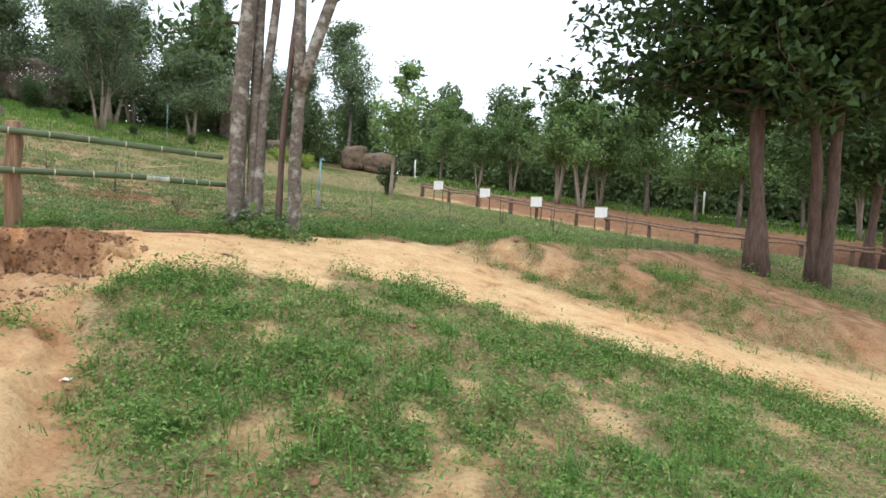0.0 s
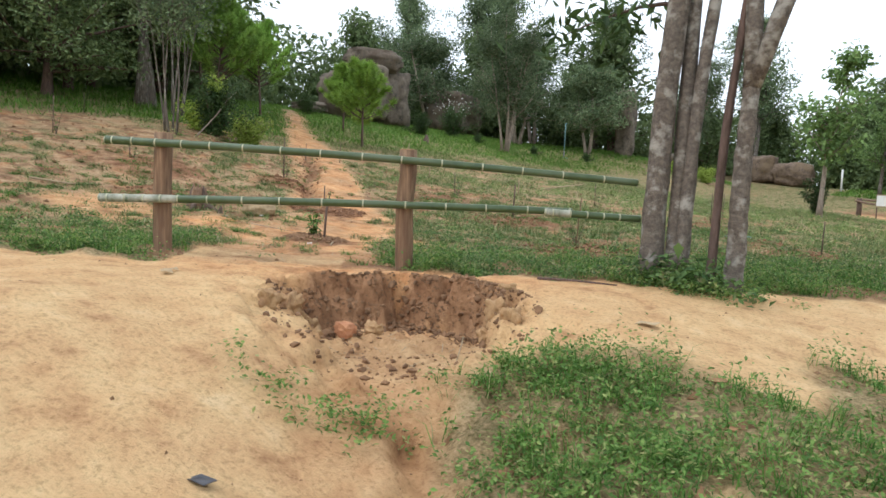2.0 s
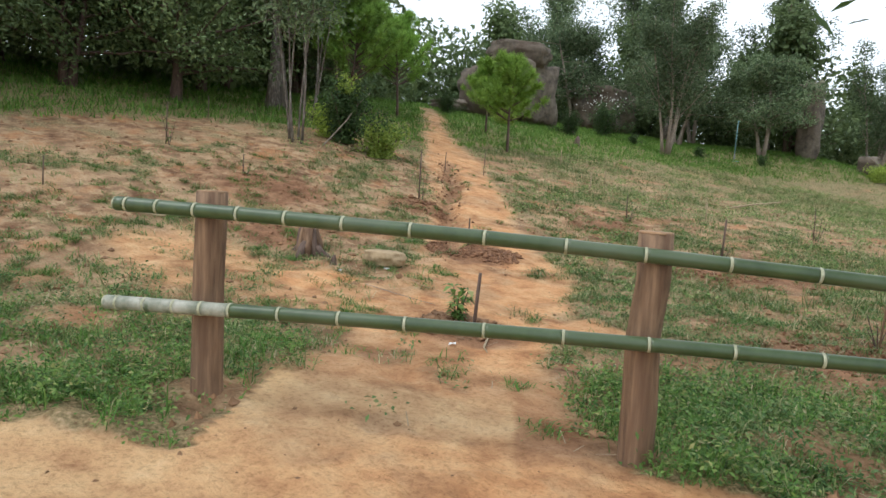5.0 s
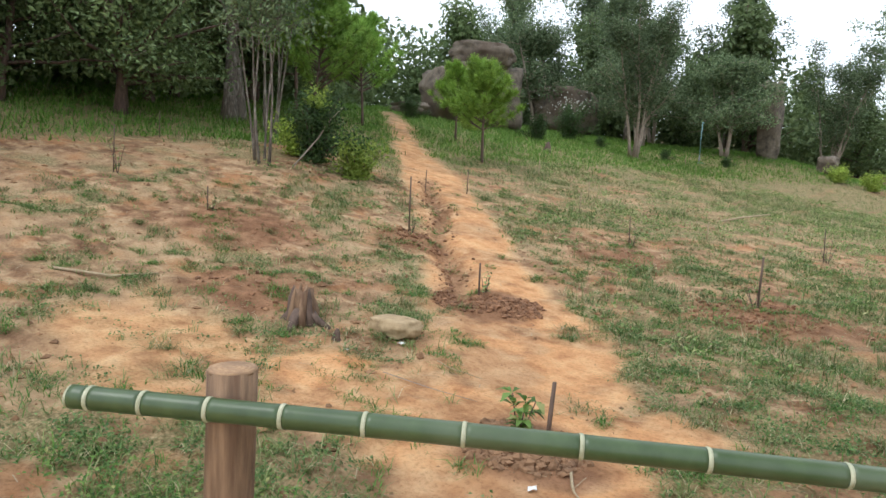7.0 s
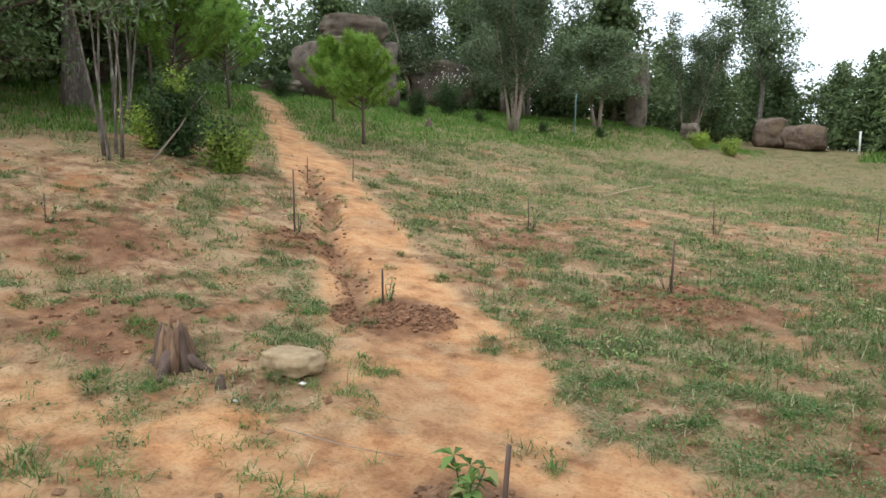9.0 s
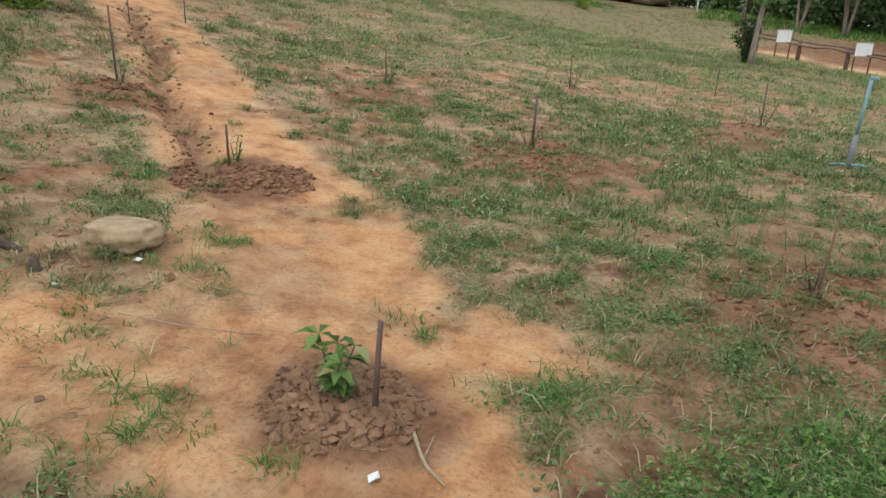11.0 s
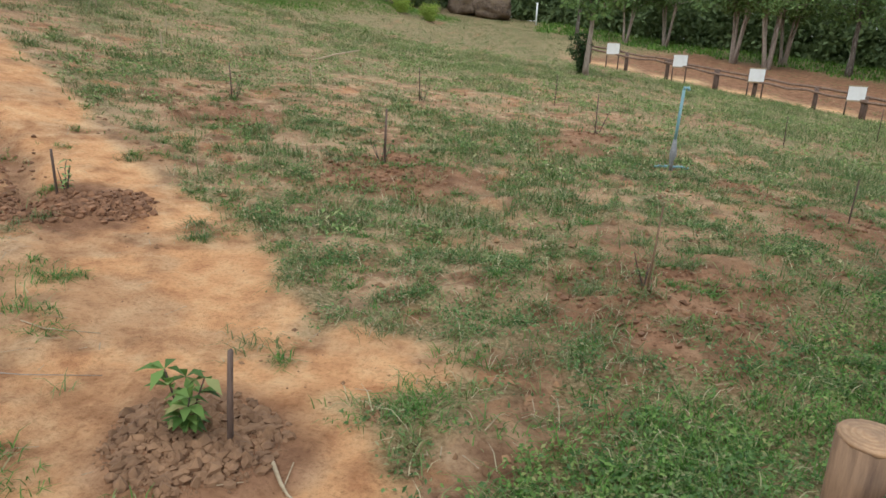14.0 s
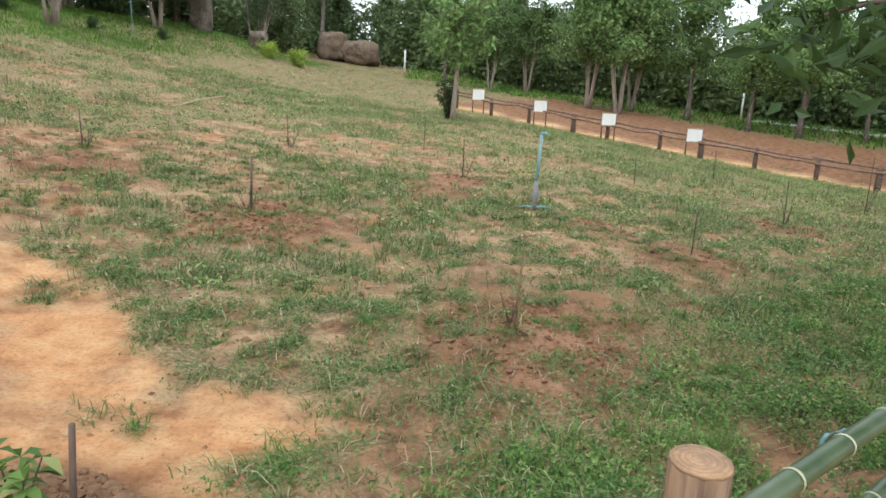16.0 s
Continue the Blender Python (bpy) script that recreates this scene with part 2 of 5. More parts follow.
def cut_wood_material():
    """Sawn log end: growth rings round a dark heart, and saw dust stains."""
    m, nodes, links, bsdf = material("cut_wood")
    tc = nodes.new("ShaderNodeTexCoord")
    wave = nodes.new("ShaderNodeTexWave")
    wave.wave_type, wave.rings_direction = "RINGS", "Z"
    wave.inputs["Scale"].default_value, wave.inputs["Distortion"].default_value, wave.inputs["Detail Scale"].default_value = 22, 2.5, 3
    links.new(tc.outputs["Object"], wave.inputs["Vector"])
    stain = noise_node(nodes, links, tc.outputs["Object"], 22, 6, 0.65)
    col = ramp(nodes, links, wave.outputs["Fac"], [(0.1, (0.37, 0.22, 0.115)), (0.8, (0.44, 0.275, 0.15))]).outputs[0]
    col = mix(nodes, links, ramp(nodes, links, stain.outputs["Fac"], [(0.42, (0.75, 0.75, 0.75)), (0.62, (0, 0, 0))]).outputs[0], col, (0.235, 0.145, 0.085))
    links.new(col, bsdf.inputs["Base Color"])
    bsdf.inputs["Roughness"].default_value = 0.85
    bump(nodes, links, bsdf, wave.outputs["Fac"], 0.5, 0.002)
    return m


CUT_WOOD = cut_wood_material()
DARK_WOOD = rough_material("weathered_wood", (0.06, 0.04, 0.03), (0.18, 0.12, 0.09), 25, 0.9, 0.004, None, (1, 1, 0.2))
ROCK = rough_material("sandstone", (0.055, 0.044, 0.034), (0.27, 0.22, 0.165), 2.6, 0.9, 0.15, (0.10, 0.072, 0.05))
BROWN_ROCK = rough_material("brown_rock", (0.075, 0.052, 0.038), (0.26, 0.19, 0.135), 4.5, 0.9, 0.12, (0.17, 0.12, 0.07))
STONE = rough_material("field_stone", (0.24, 0.165, 0.088), (0.45, 0.335, 0.19), 12, 0.85, 0.01)
REDSTONE = rough_material("laterite", (0.33, 0.13, 0.06), (0.52, 0.26, 0.13), 14, 0.9, 0.01)
CLOD = rough_material("clods", (0.17, 0.088, 0.042), (0.36, 0.205, 0.105), 16, 0.95, 0.008, each=True)
RED_CLOD = rough_material("red_clods", (0.13, 0.064, 0.032), (0.29, 0.145, 0.072), 16, 0.95, 0.008, each=True)
PIT_CLOD = rough_material("pit_clods", (0.10, 0.052, 0.026), (0.30, 0.17, 0.088), 9, 0.95, 0.006)
BAMBOO = rough_material("green_bamboo", (0.035, 0.062, 0.022), (0.068, 0.105, 0.04), 9, 0.36, 0.001, (0.09, 0.12, 0.062), (1, 1, 1))
BAMBOO_BLEACHED = rough_material("bleached_bamboo", (0.10, 0.13, 0.075), (0.52, 0.50, 0.42), 7, 0.55, 0.001, (0.10, 0.13, 0.07), (1, 1, 1), 1.7)
BAMBOO_PALE = rough_material("bamboo_ring", (0.27, 0.28, 0.17), (0.52, 0.51, 0.36), 30, 0.6, 0.002)
LEAF_DARK = leaf_material("dark_leaves", (0.085, 0.13, 0.052), (0.165, 0.225, 0.09))
LEAF_MID = leaf_material("green_leaves", (0.075, 0.135, 0.04), (0.215, 0.325, 0.108))
LEAF_GREY = leaf_material("grey_green_leaves", (0.065, 0.105, 0.05), (0.195, 0.26, 0.13))
LEAF_LIGHT = leaf_material("bright_leaves", (0.16, 0.25, 0.035), (0.43, 0.54, 0.11))
LEAF_PINE = leaf_material("pine_needles", (0.11, 0.215, 0.035), (0.33, 0.49, 0.09), None, 0.3)
LEAF_PINE_DARK = leaf_material("dark_pine_needles", (0.12, 0.235, 0.045), (0.34, 0.52, 0.11), None, 0.45)
LEAF_WEED = leaf_material("weed_leaves", (0.07, 0.15, 0.032), (0.235, 0.38, 0.095), (0.40, 0.40, 0.16), 0.35)
LEAF_FIELD = leaf_material("field_weed_leaves", (0.045, 0.10, 0.03), (0.155, 0.255, 0.082), (0.29, 0.28, 0.14), 0.3)
LEAF_BROAD = leaf_material("broad_leaves", (0.025, 0.050, 0.016), (0.076, 0.130, 0.040))
LEAF_GRASS = leaf_material("grass_blades", (0.038, 0.114, 0.016), (0.140, 0.285, 0.051), (0.324, 0.308, 0.149), 0.3)
LEAF_DRY = leaf_material("field_grass", (0.07, 0.115, 0.032), (0.20, 0.25, 0.085), (0.46, 0.39, 0.24), 0.25)
LEAF_FAR = leaf_material("far_field_grass", (0.10, 0.165, 0.045), (0.24, 0.33, 0.11), (0.46, 0.38, 0.22), 0.3)
LEAF_LUSH = leaf_material("lush_grass", (0.055, 0.13, 0.02), (0.165, 0.29, 0.052), None, 0.3)
FLOWER = leaf_material("white_flowers", (0.45, 0.45, 0.4), (0.7, 0.7, 0.66), None, 0.2)
STRAW = rough_material("straw", (0.26, 0.19, 0.11), (0.45, 0.36, 0.23), 20, 0.9, 0.002)
PVC = rough_material("blue_grey_pipe", (0.13, 0.27, 0.30), (0.24, 0.40, 0.42), 12, 0.5, 0.001)
METAL = rough_material("dull_metal", (0.12, 0.12, 0.12), (0.3, 0.3, 0.29), 25, 0.5, 0.001)
WHITE = rough_material("white_board", (0.68, 0.67, 0.64), (0.8, 0.8, 0.78), 6, 0.6, 0.001)
YELLOW = rough_material("yellow_paint", (0.5, 0.26, 0.02), (0.65, 0.36, 0.03), 8, 0.5, 0.001)
FAR_WOOD = rough_material("far_wood", (0.10, 0.06, 0.042), (0.30, 0.20, 0.14), 14, 0.9, 0.004)
ROAD = rough_material("pale_concrete", (0.42, 0.41, 0.39), (0.58, 0.57, 0.54), 5, 0.85, 0.004)
BLACK = rough_material("black_plastic", (0.02, 0.02, 0.025), (0.06, 0.06, 0.07), 20, 0.5, 0.001)
DRY_LEAF = rough_material("dry_leaf", (0.30, 0.2, 0.1), (0.55, 0.42, 0.26), 20, 0.8, 0.002)


# ---- the lie of the land ----
FX, FY = -5.35, 5.04          # the first fence post; s runs along the fence, w towards the lower bank


def along(x, y):
    return (x - FX) * 0.735 + (y - FY) * 0.678, (x - FX) * 0.678 - (y - FY) * 0.735


def bell(s, w, cs, cw, rs, rw):
    return np.exp(-((s - cs) / rs) ** 2 - ((w - cw) / rw) ** 2)


def ground(x, y):
    x, y = np.asarray(x, float), np.asarray(y, float)
    s, w = along(x, y)
    wf = -soft_plus(-w, 0.15)
    fx, fy = FX + 0.735 * s + 0.678 * wf, FY + 0.678 * s - 0.735 * wf
    u, v = -(fx + 3.9), fy - 6.35
    up = np.clip(u, 0, 15.0)
    far = np.maximum(u - 15, 0)
    h = 0.05 * up + 0.0085 * up ** 2 + 0.25 * far * np.exp(-far / 40)
    un = -25 * np.tanh(-np.minimum(u, 0) / 25)
    h = h + un * (0.04 + 0.09 * np.clip(v / 20, 0, 1))
    vv = np.where(v > 0, 40 * np.tanh(v / 40), 15 * np.tanh(v / 15))
    z = 1.85 + 0.03 * vv + h
    q = (x - 4.8) * 0.595 + (y - 28.9) * 0.804
    z = z + 0.09 * soft_plus(np.minimum(q, 18) - 1, 1.0)
    wb = np.maximum(w, 0)
    z = z - 0.225 * (soft_plus(np.minimum(wb, 6.8) - 1, 0.25) - 0.25 * np.logaddexp(0, -4))
    z = z - 0.05 * np.clip(np.clip(s, -6, 9) - 3.5, 0, 6) * np.clip(wb / 2, 0, 1)
    z = z + 0.20 * bell(s, w, -0.2, 2.5, 0.9, 1.1) - 0.12 * bell(s, w, 1.6, 2.8, 0.5, 1.0)
    z = z + 0.05 * bell(s, w, 3.6, 3.2, 1.2, 0.8) - 0.08 * bell(s, w, 2.0, 3.8, 0.6, 0.6)
    z = z - 0.2 * np.exp(-((x + 8) / 4.5) ** 2 - ((y - 9.2) / 4.5) ** 2) + 0.3 * np.exp(-((x + 14.5) / 3) ** 2 - ((y - 11) / 3) ** 2)
    z = z + 1.1 * np.exp(-((x + 15.5) / 5.0) ** 2 - ((y - 42) / 5.5) ** 2)
    scarp = w - 1.55 - 0.85 * (s - 6.8) + 0.5 * (fbm(x, y, 0.7, 61) - 0.5)
    z = z + 0.30 * step(0.35, -0.2, scarp) * step(6.0, 7.2, s) * step(0.5, 1.6, w) * step(16, 12, s)
    # the small washed scarp between the trodden sand and the weedy hump
    lip = s - (2.05 - 0.15 * (w - 2.2) - 0.2 * np.clip(w - 4, 0, 9)) + 0.35 * (fbm(x, y, 0.5, 63) - 0.5) + 0.12 * (fbm(x, y, 0.15, 64, 2) - 0.5)
    z = z - 0.11 * step(-0.25, -0.16, lip) * np.exp(-(np.maximum(lip + 0.16, 0) / 0.45) ** 2) * step(2.2, 2.8, w) * step(9, 7.5, w)
    # the washed-out hole in front of the fence, steep sided
    ang = np.arctan2(w - 1.3, s - 1.85)
    ribs = np.abs(fbm(ang * 1.6 + 9, 0.25 * np.hypot(s - 1.85, w - 1.3), 0.16, 7, 3) - 0.5) * 2
    edge = 0.5 * (fbm(x, y, 0.4, 5) - 0.5) + 0.4 * (fbm(x, y, 0.12, 6, 3) - 0.5) + 0.09 * (ribs - 0.3)
    d = np.sqrt(((s - 1.85) / 0.9) ** 2 + (np.where(w < 1.3, w - 1.3, 0.55 * (w - 1.3)) / 0.8) ** 2) + edge
    back = step(1.5, 0.9, w)
    z = z - (0.10 + 0.10 * back) * (1 - step(0.80, 0.90 + 0.25 * (1 - back), d)) * (1 - 0.5 * step(1.5, 2.6, w))
    z = z - 0.17 * (1 - step(0.45 + 0.2 * back, 0.76, d + 0.2 * (fbm(x, y, 0.2, 8, 2) - 0.5))) * (1 - 0.5 * step(1.5, 2.6, w))
    # the rain gully up the trail
    g = trail_gully(x, y) + 0.16 * (fbm(x, y, 0.35, 15, 3) - 0.5)
    z = z - 0.17 * np.exp(-(g / 0.15) ** 2) * step(-8.3, -8.9, x) * step(-14.5, -13, x)
    return z


TRAIL = [(-4.7, 5.8, 0.8), (-5.75, 6.8, 0.62), (-6.5, 7.8, 0.8), (-7.35, 9.0, 0.85), (-8.4, 9.9, 0.75), (-9.6, 10.85, 0.66),
         (-11.1, 12.2, 0.7), (-12.9, 13.5, 0.68), (-14.9, 15.2, 0.72), (-17.9, 17.25, 0.4), (-21.9, 20.4, 0.45), (-26, 23.5, 0.4)]
GULLY = [(-8.3, 9.2), (-8.85, 9.7), (-9.7, 10.55), (-10.8, 11.4), (-12.2, 12.7), (-14.0, 14.3)]


def line_distance(x, y, pts):
    best, wide = np.full(np.shape(x), 1e9), np.zeros(np.shape(x))
    for a, b in zip(pts[:-1], pts[1:]):
        dx, dy = b[0] - a[0], b[1] - a[1]
        t = np.clip(((x - a[0]) * dx + (y - a[1]) * dy) / (dx * dx + dy * dy), 0, 1)
        d = np.hypot(x - a[0] - t * dx, y - a[1] - t * dy)
        near = d < best
        best = np.where(near, d, best)
        if len(a) > 2:
            wide = np.where(near, a[2] + t * (b[2] - a[2]), wide)
    return best, wide


def trail_gully(x, y):
    wig = 0.1 * np.sin(2.3 * x) + 0.05 * np.sin(5.1 * y)
    return line_distance(x + wig, y, GULLY)[0]


MOUNDS = [(-6.02, 7.24, 0.5), (-8.35, 9.62, 0.62), (-6.1, 12.0, 1.05), (-3.8, 9.45, 0.98), (-1.7, 11.95, 0.75), (0.66, 14.3, 0.7), (-10.6, 10.6, 0.5), (-4.0, 15.4, 0.5), (-2.4, 13.0, 0.45), (-4.33, 14.44, 0.7), (-8.88, 13.33, 0.75), (-9.6, 7.6, 0.7), (-11.5, 8.6, 0.9)]


def cover(x, y):
    """How sandy, how grown over and how red the earth is, each 0 to 1."""
    x, y = np.asarray(x, float), np.asarray(y, float)
    s, w = along(x, y)
    n1, n2, n3 = fbm(x, y, 1.1, 1), fbm(x, y, 0.45, 2), fbm(x, y, 3.5, 3)
    d, wide = line_distance(x, y, TRAIL)
    trail = 1 - step(-0.12, 0.16, d - wide + 0.35 * (n2 - 0.5))
    clearing = 1 - step(0.75, 1.15, np.hypot((x + 6.9) / 1.15, (y - 7.0) / 0.75) + 0.7 * (n2 - 0.5))
    clearing = np.maximum(clearing, 1 - step(0.7, 1.2, np.hypot((x + 5.55) / 0.6, (y - 8.15) / 0.42) + 0.8 * (n2 - 0.5)))
    clearing = np.maximum(clearing, 0.75 * (1 - step(0.5, 1.15, np.hypot((x + 8.6) / 1.5, (y - 6.2) / 0.8) + 1.1 * (n2 - 0.5))))
    # the trodden bank on the near side of the fence
    top_edge = np.where(s < 0.1, 0.42 + 0.1 * s, np.where(s < 1.4, -0.6, 0.08 + 0.17 * np.clip(s - 1.6, 0, 5)))
    on_bank = step(-0.12, 0.12, w - top_edge + 0.3 * (n2 - 0.5))
    # the weedy hump: below the trodden band, right of the washed gully
    upper = 2.1 + 0.98 * np.maximum(s - 4.2, 0) + 0.5 * np.exp(-((s - 3.7) / 0.35) ** 2)
    left = s - (2.05 - 0.15 * (w - 2.2) - 0.2 * np.clip(w - 4, 0, 9))
    hump = step(-0.15, 0.2, w - upper + 0.55 * (n2 - 0.5)) * step(-0.15, 0.25, left + 0.5 * (n2 - 0.5)) * on_bank
    hump = hump * (1 - 0.7 * step(0.66, 0.73, n2) * step(2.6, 3.2, w))
    strip = step(6.2, 6.8, s) * np.exp(-((w - 1.3 - 0.8 * (s - 6.8)) / 0.95) ** 2) * step(0.34, 0.46, n2) * step(10.2, 9.2, s)
    right_green = step(10.8, 12.2, s + 2 * (n1 - 0.5)) * step(-0.5, 0.5, w) * (1 - step(5, 8, w))
    bank_green = np.clip(np.maximum(np.maximum(hump, strip), 0.8 * right_green), 0, 1) * on_bank
    # the field beyond the fence
    u = -(x + 3.9)
    bias = 0.005 - 0.075 * step(2, 6, u) * (1 - step(8, 20, y)) + 0.03 * step(9, 12.5, u) + 0.06 * step(15, 26, y) + 0.1 * step(29, 40, y) + 0.08 * step(-2, -6, u)
    bare = step(0.44, 0.58, 0.3 * n1 + 0.4 * n2 + 0.3 * fbm(x, y, 0.2, 9, 2) - bias)
    green = 1 - bare
    fringe = step(-1.15, -0.4, w + 1.0 * step(1.8, 3.5, s) + 0.8 * (n2 - 0.5)) * (1 - 0.85 * step(0.52, 0.64, n2))
    green = np.maximum(green, fringe)
    hill = step(-0.7, 0.7, u - np.interp(y, [8, 20, 27, 31, 36, 44], [12.4, 12.3, 12.6, 11.7, 9.8, 7.7]) + 1.8 * (n1 - 0.5)) * step(4, 7, u)
    beyond = (x - 4.8) * 0.595 + (y - 28.9) * 0.804
    across = step(-0.6, 0.0, beyond) * step(-13, -11, (x - 4.8) * 0.804 - (y - 28.9) * 0.595)
    green = np.where(hill > 0.5, np.maximum(green, hill), green)
    green = green * (1 - across) + across * np.maximum(step(11.5, 12.5, beyond + 2 * (n3 - 0.5)), step(3.5, 6, u))
    ring = np.zeros_like(x)
    for mx, my, mr in MOUNDS:
        ring = np.maximum(ring, 1 - step(0.7, 1.15, np.hypot(x - mx, y - my) / mr + 0.5 * (n2 - 0.5)))
    sand = np.maximum(np.maximum(trail, clearing) * (1 - 0.15 * step(0.6, 0.7, n2)), on_bank)
    stain = step(0.53, 0.63, fbm(x, y, 0.8, 51)) * 0.4 + step(0.56, 0.66, fbm(x, y, 0.3, 52)) * 0.35
    sand = sand * (1 - np.maximum(trail, clearing) * stain)
    sand = np.maximum(sand, across * step(0.1, 0.4, beyond) * (1 - step(1.2, 1.8, beyond)))
    green = np.where(on_bank > 0.5, bank_green, green * (1 - np.maximum(trail, clearing)) * (1 - 0.9 * ring))
    pd = np.sqrt(((s - 1.85) / 0.9) ** 2 + ((w - 1.3) / 0.8) ** 2)
    # pit: brown painted on the hole's back wall for the shade there
    pit = step(0.35, 0.6, pd + 0.5 * (n2 - 0.5)) * (1 - step(0.85, 1.02, pd + 0.6 * (n2 - 0.5))) * step(1.5, 0.9, w) * step(0.75, 1.3, s) * step(2.9, 2.4, s)
    # the 0.6 term: browner soil and painted tree shade on the bank
    red = np.clip(0.85 * ring + 0.85 * pit + 0.35 * step(0.56, 0.7, n1) * (1 - sand) + 0.1 * trail * (1 - on_bank) + 0.42 * np.exp(-((s - 1.85) / 0.5) ** 4 - ((w - 1.55) / 0.5) ** 4) + 0.6 * step(5.4, 7.6, s) * on_bank * step(3.2, 1.6, w - 0.75 * (s - 7)) + 1.0 * across * step(1.2, 2, beyond), 0, 1)
    # gully bed: red-brown earth, its shading deepened in the colour
    red = np.maximum(red, 0.75 * np.exp(-(trail_gully(x, y) / 0.14) ** 2) * step(-8.3, -8.9, x))
    sand = sand * (1 - 0.8 * np.exp(-(trail_gully(x, y) / 0.16) ** 2) * step(-8.3, -8.9, x))
    damp = 0.75 * step(-5.5, -4.0, x) * step(12.5, 9.5, y) * (1 - on_bank)
    red = np.maximum(red, damp)
    lip = s - (2.05 - 0.15 * (w - 2.2) - 0.2 * np.clip(w - 4, 0, 9)) + 0.35 * (fbm(x, y, 0.5, 63) - 0.5) + 0.12 * (fbm(x, y, 0.15, 64, 2) - 0.5)
    gully_dirt = np.maximum(bell(s, w, 1.7, 2.5, 0.42, 0.8), np.exp(-((lip + 0.06) / 0.11) ** 2) * step(2.2, 2.8, w) * step(9, 7.5, w))
    red = np.maximum(red, 0.45 * gully_dirt)
    # less pale sand under the trees, for dull soil and their shade in colour
    sand = sand * (1 - 0.85 * step(6.8, 8.6, s) * on_bank * step(3.6, 2.4, w - 0.6 * (s - 7)))
    orange = np.clip(0.9 * np.maximum(trail, clearing) * (1 - on_bank) + 0.95 * bell(s, w, 1.8, 0.45, 1.9, 0.6) + 0.6 * gully_dirt + 0.5 * step(4.5, 8, s) * step(0.45, 0.6, n1), 0, 1)
    return np.clip(sand * (1 - 0.95 * bank_green), 0, 1), np.clip(green, 0, 1), red, hill, orange


def relief(x, y):
    """The ground with its fine unevenness."""
    sand, green, red, hill, _ = cover(x, y)
    s, w = along(x, y)
    pit = bell(s, w, 1.75, 1.1, 0.95, 0.75)
    rough = (0.03 + 0.045 * (1 - sand) * (1 - hill) + 0.03 * green) * np.clip(1.35 - np.hypot(x + 5, y - 6) / 16, 0.22, 1)
    z = ground(x, y) + rough * (fbm(x, y, 0.28, 11, 3) - 0.5) * 1.6 + 0.05 * (fbm(x, y, 1.3, 12, 2) - 0.5) + pit * (0.10 * (fbm(x, y, 0.15, 13, 3) - 0.5) + 0.10 * np.abs(vnoise(x, y, 0.06, 14) - 0.5))
    for mx, my, mr in MOUNDS:
        z = z + 0.045 * np.exp(-((x - mx) ** 2 + (y - my) ** 2) / (0.5 * mr * mr))
    return z


def stretch_axis(spans, grow, reach):
    """Grid lines: spans of (start, end, spacing) side by side, then wider and wider outwards."""
    mid = np.concatenate([np.arange(a, b - d / 2, d) for a, b, d in spans])
    lo, fine = mid[0], 0.09
    out, d = [], fine
    while (out[-1] if out else 0) < reach:
        d *= grow
        out.append((out[-1] if out else 0) + d)
    return np.concatenate([lo - np.array(out[::-1]), mid, mid[-1] + np.array(out)])


xs = stretch_axis([(-13.6, -8.5, 0.09), (-8.5, -4.7, 0.062), (-4.7, -1.9, 0.022), (-1.9, 1.5, 0.062)], 1.09, 2500)
ys = stretch_axis([(0.8, 4.2, 0.055), (4.2, 6.6, 0.022), (6.6, 9.5, 0.062), (9.5, 14.2, 0.09)], 1.09, 2500)
gx, gy = np.meshgrid(xs, ys)
gz = relief(gx, gy)
nx, ny = len(xs), len(ys)
idx = np.arange(nx * ny).reshape(ny, nx)
quads = np.stack([idx[:-1, :-1], idx[:-1, 1:], idx[1:, 1:], idx[1:, :-1]], -1).reshape(-1, 4)
ground_mesh = mesh_of("ground", np.stack([gx, gy, gz], -1).reshape(-1, 3), quads, EARTH, True)
sand_m, green_m, red_m, hill_m, orange_m = cover(gx, gy)
layer = ground_mesh.color_attributes.new("cover", "FLOAT_COLOR", "POINT")
layer.data.foreach_set("color", np.stack([sand_m, green_m * np.where(along(gx, gy)[1] > 0.3, 0.62, 0.75), red_m, orange_m], -1).astype(np.float32).ravel())
ground_ob = tagged(new("ground", ground_mesh), "sandy red-brown earth slope with patchy grass and a trodden trail", "ground", kind="structure")


def at_ground(x, y, lift=0.0):
    return float(relief(np.array([x]), np.array([y]))[0]) + lift


# ---- plants ----
def leaf_quads(centres, normals, length, width, rnd, fold=0.0):
    """Pointed leaves: one bent quad each."""
    n = len(centres)
    t = rnd.normal(size=(n, 3))
    t -= normals * np.sum(t * normals, 1)[:, None]
    t /= np.linalg.norm(t, axis=1)[:, None] + 1e-9
    b = np.cross(normals, t)
    L = (length * rnd.uniform(0.65, 1.25, n))[:, None]
    W = (width * rnd.uniform(0.7, 1.2, n))[:, None]
    v = np.stack([centres - t * L / 2, centres + b * W / 2 + normals * fold * L, centres + t * L / 2, centres - b * W / 2 + normals * fold * L], 1).reshape(-1, 3)
    f = np.arange(4 * n).reshape(-1, 4)
    return v, f


def unit(v):
    return v / (np.linalg.norm(v, axis=-1, keepdims=True) + 1e-9)


def bent_line(start, direction, length, n, rnd, sway=0.08, lift=0.0):
    p, d = [np.array(start, float)], unit(np.array(direction, float))
    for _ in range(n):
        d = unit(d + rnd.normal(0, sway, 3) + np.array([0, 0, lift]))
        p.append(p[-1] + d * length / n)
    return np.array(p)


